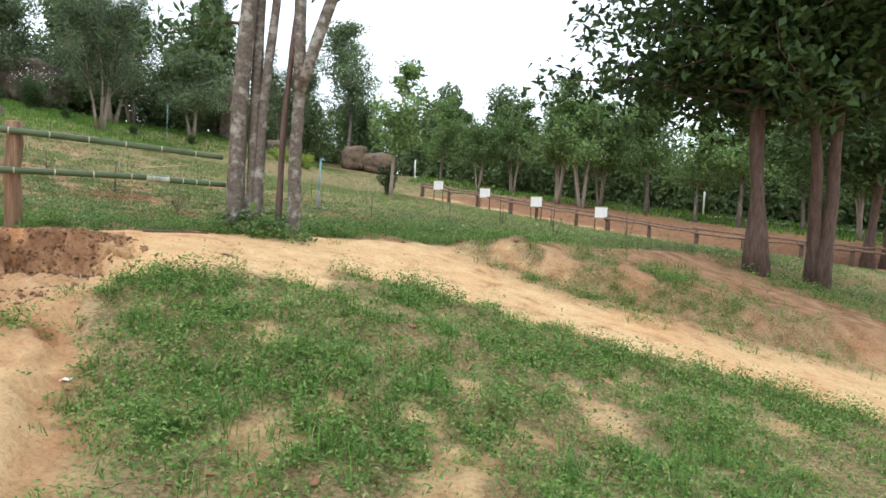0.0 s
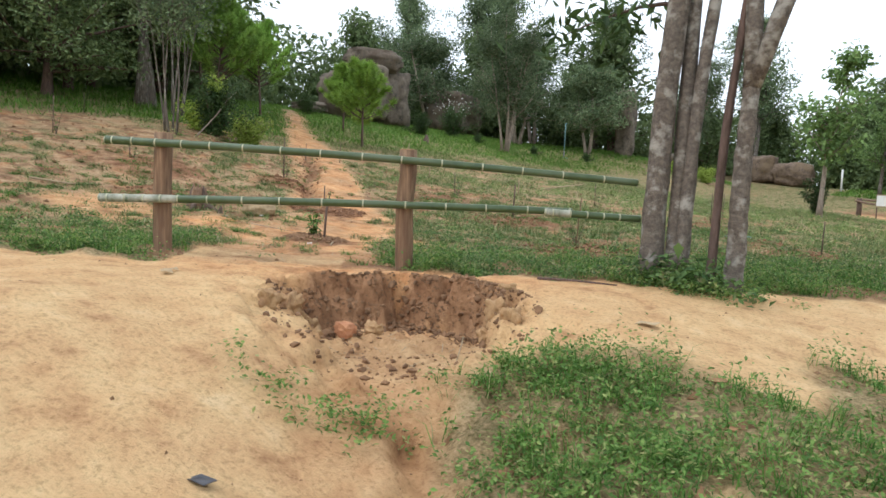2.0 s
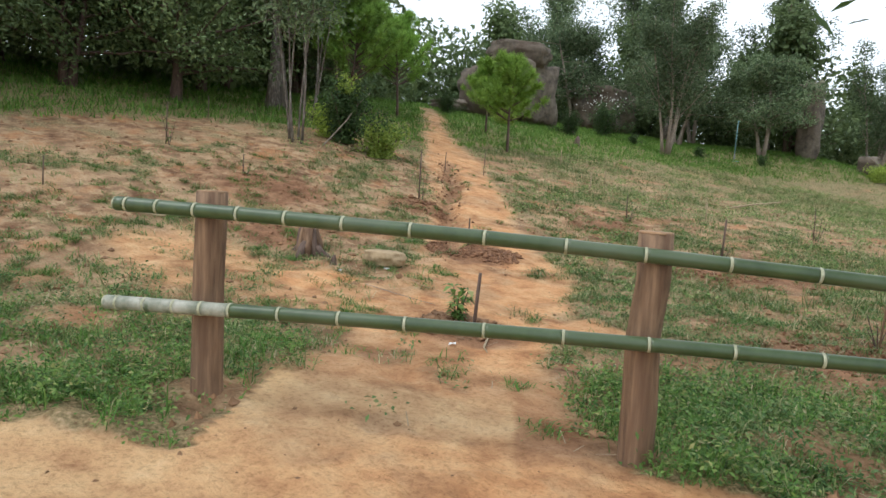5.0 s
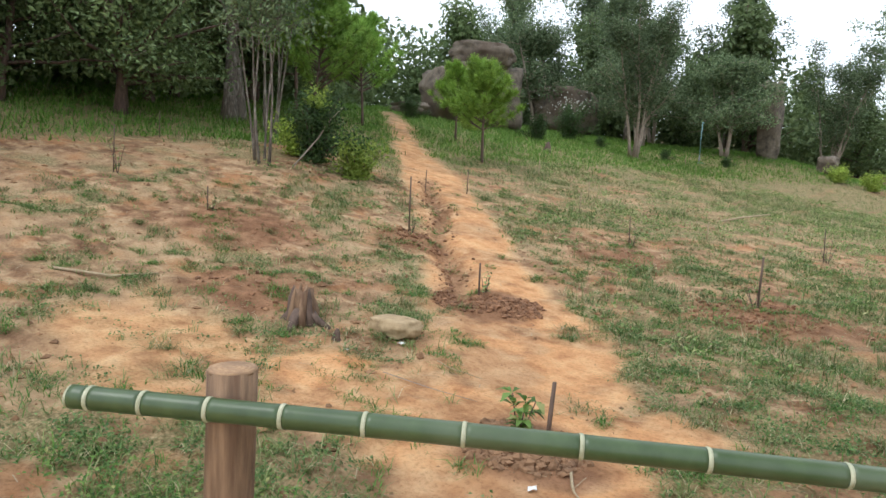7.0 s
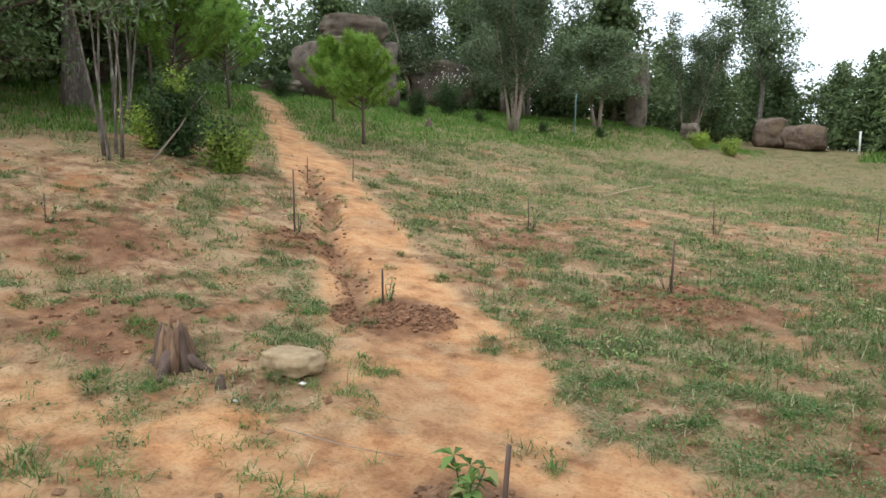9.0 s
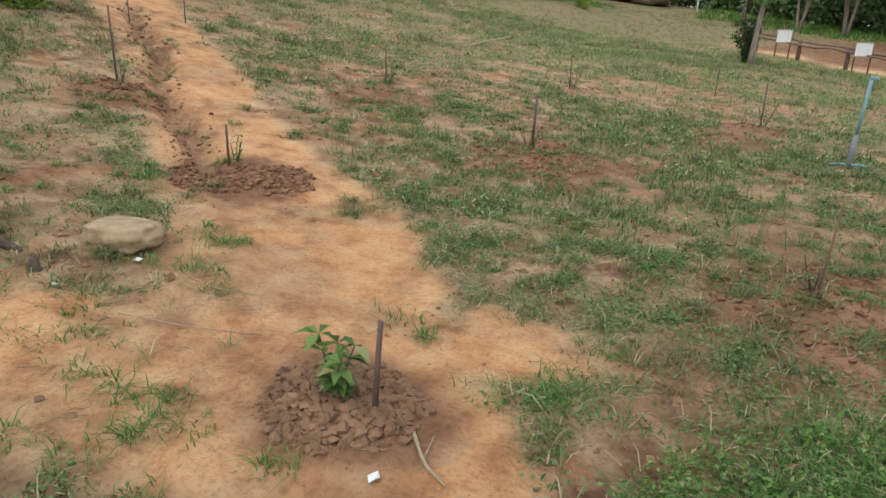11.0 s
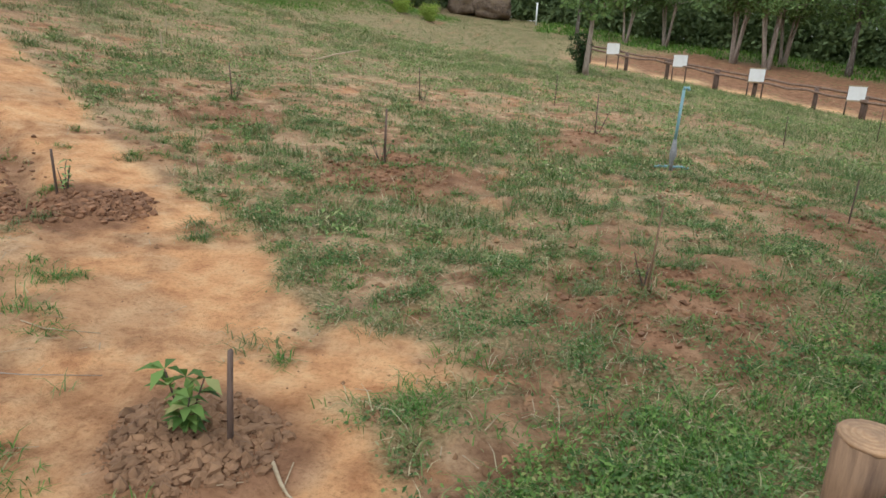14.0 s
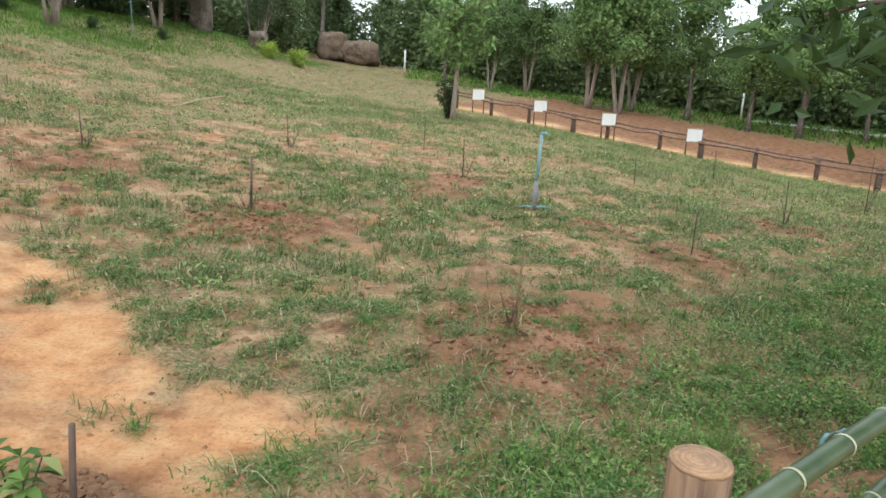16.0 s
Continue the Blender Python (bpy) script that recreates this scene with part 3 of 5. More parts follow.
def tree_meshes(seed, height, stems=1, spread=0.05, radius=0.12, crown_from=0.35, width=2.5, branches=14, leaves=4500, leaf=0.12, leaf_width=0.5,
                lean=(0, 0), clump=0.5, droop=0.0, top_taper=0.6, up=0.5, twigs=0.6):
    """Trunk with limbs, and a crown of loose leaves in uneven clumps, standing at the origin."""
    rnd = np.random.default_rng(seed)
    tubes, tips = [], []
    for k in range(stems):
        a = rnd.uniform(0, 2 * np.pi)
        d = np.array([math.cos(a) * spread + lean[0], math.sin(a) * spread + lean[1], 1.0])
        base = np.array([math.cos(a), math.sin(a), 0]) * ((0.16 if stems > 4 else radius * 0.9) if stems > 1 else 0) + np.array([0, 0, -0.12])
        hgt = height * (rnd.uniform(0.8, 1.0) if stems > 1 else 1.0) * 0.95
        line = bent_line(base, d, hgt, 9, rnd, 0.05, 0.05)
        f = np.linspace(0, 1, 10)
        rad = radius * (1 - 0.88 * f) * (1 + 0.5 * np.exp(-f * 16))
        tubes.append(tube(line, rad, 8, wobble=0.06, seed=seed + k))
        for _ in range(max(3, branches // stems)):
            t = rnd.uniform(crown_from, 0.97)
            i = min(int(t * 9), 8)
            at = line[i] + (line[i + 1] - line[i]) * (t * 9 - i)
            rel = (t - crown_from) / (1 - crown_from)
            reach = width * (1 - top_taper * rel) * rnd.uniform(0.55, 1.05) * (0.55 + 0.45 * math.sin(math.pi * min(1, rel + 0.25)))
            az = rnd.uniform(0, 2 * np.pi)
            bd = np.array([math.cos(az), math.sin(az), up * rnd.uniform(0.4, 1.4)])
            bl = bent_line(at, bd, reach, 5, rnd, 0.12, 0.04 - droop)
            tubes.append(tube(bl, np.linspace(max(rad[i] * 0.5, 0.008), 0.006, 6), 4, cap=False))
            for j in (1, 2, 3, 4, 5):
                tips.append(bl[j])
                if rnd.random() < twigs:
                    side = bent_line(bl[j], unit(rnd.normal(size=3) + bd * 0.5), reach * 0.3, 2, rnd, 0.2)
                    tubes.append(tube(side, [0.008, 0.006, 0.004], 3, cap=False))
                    tips.append(side[-1])
    tips = np.array(tips)
    pick = rnd.integers(0, len(tips), leaves)
    weight = rnd.uniform(0.4, 1.0, len(tips))
    pick = pick[rnd.random(leaves) < weight[pick]]
    off = unit(rnd.normal(size=(len(pick), 3))) * np.cbrt(rnd.random(len(pick)))[:, None] * clump * np.array([0.85, 0.85, 0.62])
    c = tips[pick] + off
    c[:, 2] = np.maximum(c[:, 2], 0.05)
    nrm = unit(rnd.normal(size=(len(pick), 3)) * 0.75 + off / (clump + 1e-6) * 0.8 + np.array([0, 0, 0.7]))
    lv, lf = leaf_quads(c, nrm, leaf, leaf * leaf_width, rnd, 0.09)
    tv, tf = joined(tubes)
    return tv, tf, lv, lf


def plant_tree(name, x, y, made, bark, leaf_mat, label, category="tree", rz=0, scale=1.0, group="", crown_name="crown"):
    tv, tf, lv, lf = made
    ob = thing(name, x, y, at_ground(x, y), rz, scale)
    part("trunk", tv, tf, bark, ob)
    part(crown_name, lv, lf, leaf_mat, ob, smooth=False)
    return tagged(ob, label, category, group)


def repeat(ob, spots, label=""):
    for x, y, rz, k in spots:
        made = copy_thing(ob, pose(x, y, at_ground(x, y), 0, 0, rz))
        made.matrix_basis = pose(x, y, at_ground(x, y), 0, 0, rz) @ Matrix.Scale(k, 4)
        if label:
            tagged(made, label)

# ---- big foreground trees ----
def grey_clump():
    """Three grey stems and a thin dark one rising from one foot by the fence."""
    bx, by = -2.13, 7.47
    z0 = at_ground(bx, by)
    ob = thing("tree_clump", bx, by, z0)
    rnd = np.random.default_rng(3)
    stems = [((-0.125, -0.03), (0.015, 0.01), 0.092, 6.5), ((0.03, 0.03), (0.03, 0.0), 0.062, 6.5), ((0.125, -0.03), (0.035, 0.01), 0.052, 6.5),
             ((0.33, 0.06), (0.02, 0.02), 0.034, 5.5), ((0.50, 0.05), (0.045, 0.01), 0.067, 1.75)]
    tips = []
    for k, ((sx, sy), (lx, ly), r, h) in enumerate(stems):
        n = 26
        line = bent_line((sx, sy, -0.15), (lx, ly, 1), h, n, rnd, 0.018, 0.01)
        f = np.linspace(0, 1, n + 1)
        rad = r * (1 - 0.35 * f * h / 6.5) * (1 + 0.3 * np.exp(-f * h * 3.5))
        pieces = [tube(line, rad, 16, wobble=0.07, seed=k)]
        if k == 4:                      # forks in two
            for fx, fy in ((-0.05, 0.05), (0.28, 0.0)):
                arm = bent_line(line[-1] - np.array([0, 0, 0.05]), (fx, fy, 1), 4.8, 8, rnd, 0.03, 0.03)
                pieces.append(tube(arm, np.linspace(0.062, 0.045, 9), 10, wobble=0.05, seed=9))
                tips.append(arm[-1])
        v, f2 = joined(pieces)
        part("stem", v, f2, BARK_BROWN if k == 3 else BARK_LICHEN, ob, "thin dark stem" if k == 3 else "")
        if k != 4:
            tips.append(line[-1])
    centres, limbs, sprays = [], [], []
    for tip in tips:
        for _ in range(7):
            az, reach = rnd.uniform(0, 2 * np.pi), rnd.uniform(0.8, 2.4)
            bl = bent_line(tip - np.array([0, 0, rnd.uniform(0, 1.6)]), (math.cos(az), math.sin(az), rnd.uniform(0.1, 0.8)), reach, 5, rnd, 0.1, 0.02)
            limbs.append(tube(bl, np.linspace(0.03, 0.006, 6), 5, cap=False))
            centres += list(bl[2:])
    # a hanging spray beside the stems and one reaching over the trail side
    for az in (2.8, 3.4, 0.3, 5.0):
        bl = bent_line((0.4, 0.2, 2.9), (math.cos(az), math.sin(az), 0.1), 0.45, 4, rnd, 0.1, -0.08)
        limbs.append(tube(bl, np.linspace(0.012, 0.004, 5), 5, cap=False))
        sprays += list(bl[2:])
    v, f2 = joined(limbs)
    part("branchwork", v, f2, BARK_BROWN, ob)["kind"] = "stuff"
    centres = np.array(centres)
    pick = rnd.integers(0, len(centres), 9000)
    c = centres[pick] + rnd.normal(size=(len(pick), 3)) * np.array([0.3, 0.3, 0.22])
    spray_limb = bent_line((0.0, 0.02, 2.25), (-1, 0.0, 0.1), 1.05, 6, rnd, 0.05, -0.06)
    part("low_limb", *[p if i == 0 else [p] for i, p in enumerate(tube(spray_limb, np.linspace(0.02, 0.006, 7), 6, cap=False)[:2])], BARK_BROWN, ob)
    sprays = np.array(sprays)
    hang = spray_limb[rnd.integers(2, 7, 260)] + rnd.normal(0, 1, (260, 3)) * np.array([0.2, 0.2, 0.16]) + np.array([0, 0, -0.05])
    low = sprays[rnd.integers(0, len(sprays), 110)] + rnd.normal(0, 0.1, (110, 3))
    c = np.vstack([c[c[:, 2] > 3.0], low, hang])
    lv, lf = leaf_quads(c, unit(rnd.normal(size=(len(c), 3)) + np.array([0, 0, 0.6])), 0.15, 0.05, rnd, 0.05)
    part("crown", lv, lf, LEAF_BROAD, ob, smooth=False)
    return tagged(ob, "clump of lichen-spotted grey tree stems with a high leafy crown", "tree")


grey_clump()

BIG_LEAF = tree_meshes(21, 7.4, 2, 0.06, 0.125, 0.44, 3.5, 64, 26000, 0.19, 0.5, clump=0.7, droop=0.03, up=0.22, top_taper=0.35)
BIG_LEAF_2 = tree_meshes(22, 7.6, 2, 0.08, 0.12, 0.44, 3.5, 60, 25000, 0.19, 0.5, clump=0.7, droop=0.03, up=0.22, top_taper=0.35)
broad = plant_tree("broadleaf_tree", 4.75, 11.4, BIG_LEAF, BARK_BROWN, LEAF_BROAD, "large dark tree with broad drooping leaves beside the path", group="trees by the path")
plant_tree("broadleaf_tree", 5.75, 11.5, BIG_LEAF_2, BARK_BROWN, LEAF_BROAD, "large dark tree with broad drooping leaves beside the path", rz=70, group="trees by the path")
repeat(broad, [(13.0, 24.0, 130, 1.25), (14.5, 25.2, 220, 1.3), (16.5, 26.0, 20, 1.2)], "dark spreading tree with several heavy stems")

# ---- middle distance trees ----
ROUND_A = tree_meshes(31, 6.4, 1, 0.05, 0.12, 0.12, 3.0, 60, 27000, 0.13, 0.5, clump=0.6, up=0.35, top_taper=0.45)
ROUND_B = tree_meshes(32, 6.8, 2, 0.10, 0.09, 0.12, 2.9, 60, 27000, 0.13, 0.5, clump=0.6, up=0.4, top_taper=0.5)
ROUND_C = tree_meshes(33, 6.6, 1, 0.06, 0.10, 0.14, 3.0, 40, 9000, 0.24, 0.5, clump=0.75, up=0.35, top_taper=0.45, twigs=0.0)
EDGE_LABEL = "dense dark green tree with a low crown at the field edge"
dark_a = plant_tree("round_tree", -18.9, 9.8, ROUND_A, BARK_BROWN, LEAF_DARK, EDGE_LABEL, group="trees at the field edge")
dark_b = plant_tree("round_tree", -19.5, 7.6, ROUND_B, BARK_BROWN, LEAF_DARK, EDGE_LABEL, group="trees at the field edge")
dark_c = plant_tree("round_tree", -24.5, 9.0, ROUND_C, BARK_BROWN, LEAF_DARK, EDGE_LABEL, rz=200, group="trees at the field edge", scale=1.4)
repeat(dark_a, [(-20.2, 5.0, 40, 1.1), (-22.5, 12.6, 100, 1.25), (-17.8, 2.6, 15, 0.9)])
repeat(dark_b, [(-21.0, 11.2, 60, 1.0), (-19.0, 4.6, 190, 0.9), (-23.5, 15.5, 20, 1.3)])
repeat(dark_c, [(-21.5, 1.5, 260, 1.2), (-26, 17.0, 300, 1.5), (-26, 4, 33, 1.5), (-29, 12, 77, 1.7), (-23, -3, 15, 1.3), (-22.8, 6.8, 120, 1.2), (-27.5, 7.5, 170, 1.6), (-28, 17.5, 170, 1.8), (-30, 1, 90, 1.7)])

FAN = tree_meshes(41, 7.4, 6, 0.16, 0.07, 0.22, 2.0, 78, 20000, 0.16, 0.38, clump=0.6, up=1.2, top_taper=0.5)
fan = plant_tree("multi_stem_tree", -18.3, 30.9, FAN, BARK_PALE, LEAF_GREY, "feathery grey-green tree with a fan of stems", group="feathery trees")
repeat(fan, [(-15.5, 50, 70, 1.2), (-24, 44, 200, 1.25)])

UMBRELLA = tree_meshes(51, 6.0, 3, 0.13, 0.10, 0.30, 3.0, 60, 22000, 0.17, 0.45, clump=0.6, up=0.25, top_taper=0.15, droop=0.04)
umb = plant_tree("layered_tree", -17.4, 38.7, UMBRELLA, BARK_PALE, LEAF_GREY, "spreading grey-green tree with layered drooping boughs", group="layered trees")
repeat(umb, [(-21.5, 37.5, 200, 1.15), (-27.5, 36, 100, 1.2)])

AIRY = tree_meshes(61, 10.5, 1, 0.03, 0.16, 0.36, 4.2, 54, 15000, 0.22, 0.5, clump=0.7, up=0.7, top_taper=0.4)
airy = plant_tree("tall_tree", -34, 40.5, AIRY, BARK_GREY, LEAF_GREY, "tall thin-crowned tree rising behind the rocks", group="tall trees", scale=1.0)
repeat(airy, [(-12.9, 59.8, 90, 1.25), (-20.5, 46.5, 10, 1.0), (-24.5, 41.5, 200, 0.95), (-30, 47, 120, 1.1)])

SLIM = tree_meshes(71, 8.2, 4, 0.12, 0.09, 0.34, 2.6, 50, 13000, 0.22, 0.5, clump=0.65, up=0.6, top_taper=0.4)
SLIM_B = tree_meshes(72, 8.8, 1, 0.04, 0.14, 0.28, 2.9, 46, 13000, 0.22, 0.5, clump=0.65, up=0.5, top_taper=0.45)
slim = plant_tree("slim_tree", 4.3, 42.5, SLIM, BARK_PALE, LEAF_MID, "slim green tree with pale stems beyond the fence", group="trees beyond the fence")
slim_b = plant_tree("slim_tree", 9.5, 41.5, SLIM_B, BARK_GREY, LEAF_MID, "slim green tree with pale stems beyond the fence", group="trees beyond the fence")
repeat(slim, [(5.6, 41.2, 80, 1.05), (7.0, 43.5, 200, 0.9), (1.6, 47.5, 30, 0.85), (-0.8, 46.5, 250, 0.7), (18.5, 35.0, 140, 0.85), (15.5, 41, 300, 1.0), (26, 33, 20, 1.0), (22, 38, 220, 1.1)])
repeat(slim_b, [(11.6, 38.8, 60, 0.8), (13.6, 37.6, 170, 1.0), (16.8, 37.4, 270, 0.8), (20.5, 33.5, 20, 0.9), (-3.5, 48, 100, 0.75), (24, 31, 200, 0.9), (28, 27, 100, 1.0), (33, 26, 30, 1.1)])

DEEP = tree_meshes(81, 9.5, 2, 0.06, 0.16, 0.06, 4.0, 44, 7000, 0.42, 0.5, clump=1.2, up=0.4, top_taper=0.5, twigs=0.0)
deep = plant_tree("forest_tree", 1.5, 56, DEEP, BARK_BROWN, LEAF_DARK, "dark broad forest tree among dense woodland", group="background wood")
repeat(deep, [(-3.5, 60, 40, 1.0), (-8, 66, 80, 0.8), (6, 58, 120, 0.85), (11, 55, 160, 1.05), (16, 51, 200, 0.72), (21, 49, 240, 0.95), (26, 46, 280, 0.75), (31, 43, 320, 1.0),
              (36, 39, 20, 0.8), (41, 35, 70, 1.0), (46, 29, 90, 1.0), (-14, 66, 111, 0.85), (-20, 62, 10, 0.8), (-26, 55, 55, 0.85), (-31, 52, 99, 0.85), (-37, 46, 140, 0.9),
              (-41, 40, 200, 0.5), (-43, 33, 240, 0.5), (-39, 26, 20, 0.5), (-34, 20, 60, 1.0), (-24, 48, 200, 0.6), (-19, 47, 100, 0.6), (-15, 55, 0, 0.7), (-11.5, 63, 30, 0.7), (-6, 62, 222, 0.85),
              (50, 22, 40, 1.0), (44, 45, 10, 1.0), (30, 56, 60, 0.9), (14, 66, 90, 0.8), (-28, 44, 20, 0.95), (-18.3, 44.5, 60, 1.05), (-32, 35, 60, 0.85), (-33, 14, 10, 1.1), (-35, 6, 50, 1.1), (-33, -3, 90, 1.1)])

SMALL_AIRY = tree_meshes(91, 5.6, 1, 0.05, 0.085, 0.34, 1.8, 30, 2600, 0.24, 0.5, clump=0.45, up=0.6, top_taper=0.3)
plant_tree("young_tree", -3.7, 27.2, SMALL_AIRY, BARK_PALE, LEAF_MID, "open young tree with a pale trunk in the field")

# slender stems at the side of the trail
WHIP = tree_meshes(105, 5.8, 5, 0.085, 0.021, 0.42, 1.2, 50, 7500, 0.12, 0.4, clump=0.55, up=0.9, top_taper=0.2)
whip = plant_tree("slender_tree", -14.2, 10.45, WHIP, BARK_GREY, LEAF_GREY, "cluster of slender pale stems with thin leaves", group="slender trees")
repeat(whip, [(-16.6, 4.2, 50, 1.1), (-18.0, 12.8, 170, 1.3)])
OLD = tree_meshes(103, 7.0, 2, 0.03, 0.17, 0.45, 2.2, 24, 4200, 0.16, 0.5, clump=0.7, up=0.5, top_taper=0.3)
plant_tree("twin_trunk_tree", -19.2, 12.6, OLD, BARK_GREY, LEAF_DARK, "tree with two straight grey trunks at the field edge")


# ---- pines ----
def pine_meshes(seed, height, width, whorls, needles):
    rnd = np.random.default_rng(seed)
    line = bent_line((0, 0, -0.1), (0, 0, 1), height * 0.97, 8, rnd, 0.02, 0.03)
    tubes, ends = [tube(line, np.linspace(0.05, 0.012, 9), 7)], []
    for k in range(whorls):
        t = 0.36 + 0.62 * k / whorls
        at = line[int(t * 8)] + (line[min(int(t * 8) + 1, 8)] - line[int(t * 8)]) * (t * 8 % 1)
        for _ in range(6):
            az = rnd.uniform(0, 2 * np.pi)
            reach = width * (1.2 - t) * rnd.uniform(0.6, 1.15) + 0.12
            bl = bent_line(at, (math.cos(az), math.sin(az), 0.25 + 0.5 * t), reach, 4, rnd, 0.06, 0.12)
            tubes.append(tube(bl, np.linspace(0.016, 0.006, 5), 5, cap=False))
            ends += [(bl[i], unit(bl[i] - bl[i - 1])) for i in (2, 3, 4)]
    ends.append((line[-1], np.array([0, 0, 1.0])))
    c = np.array([e[0] for e in ends])
    d = np.array([e[1] for e in ends])
    pick = np.repeat(np.arange(len(c)), needles)
    dirs = unit(d[pick] * 0.7 + rnd.normal(size=(len(pick), 3)) * 0.75 + np.array([0, 0, 0.25]))
    L = rnd.uniform(0.16, 0.27, len(pick))[:, None]
    side = unit(np.cross(dirs, rnd.normal(size=(len(pick), 3)))) * 0.011
    base = c[pick] - d[pick] * rnd.uniform(0, 0.14, len(pick))[:, None]
    nv = np.stack([base - side, base + side, base + dirs * L], 1).reshape(-1, 3)
    tv, tf = joined(tubes)
    return tv, tf, nv, np.arange(len(nv)).reshape(-1, 3)


PINE = pine_meshes(5, 2.9, 1.35, 9, 130)
PINE_BIG = pine_meshes(6, 3.5, 1.9, 13, 110)
pine = plant_tree("pine_sapling", -16.2, 18.55, PINE, BARK_BROWN, LEAF_PINE, "young bright green pine with long needles", group="young pines", crown_name="needles")
repeat(pine, [(-18.8, 20.2, 80, 0.85)])
pine_b = plant_tree("pine_sapling", -17.9, 14.0, PINE_BIG, BARK_BROWN, LEAF_PINE_DARK, "bushy dark green pine beside the trail", group="young pines", crown_name="needles")
repeat(pine_b, [(-20.0, 17.3, 120, 0.95), (-21.0, 15.6, 220, 1.3)])


# ---- shrubs ----
def shrub_meshes(seed, height, width, leaves, leaf, ratio=0.5):
    rnd = np.random.default_rng(seed)
    tubes, tips = [], []
    for _ in range(16):
        az, tilt = rnd.uniform(0, 2 * np.pi), rnd.uniform(0.1, 1.0)
        bl = bent_line((0, 0, -0.05), (math.cos(az) * tilt * width / height, math.sin(az) * tilt * width / height, 1), height * rnd.uniform(0.65, 1.0), 5, rnd, 0.15)
        tubes.append(tube(bl, np.linspace(0.018, 0.004, 6), 5, cap=False))
        tips += list(bl[1:])
    tips = np.array(tips)
    pick = rnd.integers(0, len(tips), leaves)
    off = rnd.normal(size=(leaves, 3)) * 0.17 * width
    c = tips[pick] + off
    c[:, 2] = np.maximum(c[:, 2], 0.03)
    lv, lf = leaf_quads(c, unit(rnd.normal(size=(leaves, 3)) + unit(off) * 0.8 + np.array([0, -0.3, 1.0])), leaf, leaf * ratio, rnd, 0.08)
    tv, tf = joined(tubes)
    return tv, tf, lv, lf


SHRUB_DARK = shrub_meshes(1, 1.42, 0.62, 5200, 0.085)
SHRUB_LIGHT = shrub_meshes(2, 0.74, 0.5, 3600, 0.075)
shrub = plant_tree("shrub", -14.3, 11.55, SHRUB_DARK, BARK_BROWN, LEAF_BROAD, "dense dark green shrub beside the trail", "shrub", group="shrubs")
bright = plant_tree("shrub", -13.45, 11.9, SHRUB_LIGHT, BARK_BROWN, LEAF_LIGHT, "low shrub with bright yellow-green young leaves", "shrub", group="shrubs")
repeat(shrub, [(-21.9, 31.3, 20, 1.25), (-20.5, 27, 190, 0.85), (-23.5, 22.5, 40, 0.7), (-16.3, 36.2, 10, 0.4), (-18.0, 33.4, 10, 0.42), (-20.0, 31.0, 10, 0.4)],
       "dark green shrub on the grass slope")
repeat(bright, [(-11.2, 41, 60, 1.2), (-12.5, 40, 160, 1.1), (-21.5, 24, 30, 1.2), (-14.9, 11.6, 200, 1.0)])
tips_v, tips_f = shrub_meshes(4, 0.45, 0.55, 500, 0.075)[2:]
part("young_leaves", tips_v + np.array([0, 0, 1.0]), tips_f, LEAF_LIGHT, shrub, "yellow-green young leaves at the top", False)
COLUMN = shrub_meshes(7, 1.35, 0.32, 2600, 0.085)
plant_tree("climber", -3.8, 27.5, COLUMN, BARK_BROWN, LEAF_BROAD, "narrow dark leafy climber standing in the field", "shrub")
bloom = thing("flowering_shrub", -22.1, 31.4, at_ground(-22.1, 31.4) + 0.1)
rb = np.random.default_rng(12)
fc = rb.normal(size=(110, 3)) * np.array([0.55, 0.55, 0.3]) + np.array([0, 0, 1.45])
fv, ff = leaf_quads(fc, unit(rb.normal(size=(110, 3)) + np.array([0, 0, 1])), 0.09, 0.08, rb)
stalk_v, stalk_f = joined([tube(bent_line((0, 0, -0.3), (0.3 * math.cos(a), 0.3 * math.sin(a), 1), 1.7, 4, rb, 0.1), 0.01, 5) for a in range(6)])
part("twigs", stalk_v, stalk_f, BARK_BROWN, bloom)
part("flowers", fv, ff, FLOWER, bloom, "pale white flowers", False)["kind"] = "stuff"
tagged(bloom, "shrub with pale white flower heads", "shrub")


# ---- rocks ----
def boulder(name, x, y, sx, sy, sz, seed, mat, label, lift=0.0, rz=0, jag=0.22, flat=0.0, detail=3, category="rock", sink=0.15):
    bm = bmesh.new()
    bmesh.ops.create_icosphere(bm, subdivisions=detail, radius=1.0)
    rnd = Vector((seed * 3.7, seed * 1.3, seed * 2.1))
    for v in bm.verts:
        p = v.co.copy()
        box = max(abs(p.x), abs(p.y), abs(p.z))
        p = p.lerp(p / box * 0.85, 0.6)
        k = 1 + jag * noise.noise(p * 1.3 + rnd) + 0.5 * jag * noise.noise(p * 3.1 + rnd) + 0.22 * jag * noise.noise(p * 7.3 + rnd)
        seam = 0.12 * jag * math.sin(9 * p.z + 3 * noise.noise(p * 2 + rnd))
        v.co = Vector((p.x * (k + seam) * sx, p.y * (k + seam) * sy, (p.z * k + flat) * sz))
    me = bpy.data.meshes.new(name)
    bm.to_mesh(me)
    bm.free()
    me.polygons.foreach_set("use_smooth", np.full(len(me.polygons), detail > 3))
    me.materials.append(mat)
    ob = new(name, me)
    ob.matrix_basis = pose(x, y, at_ground(x, y) + sz * (1 - sink) + lift, 0, 0, rz)
    return tagged(ob, label, category)


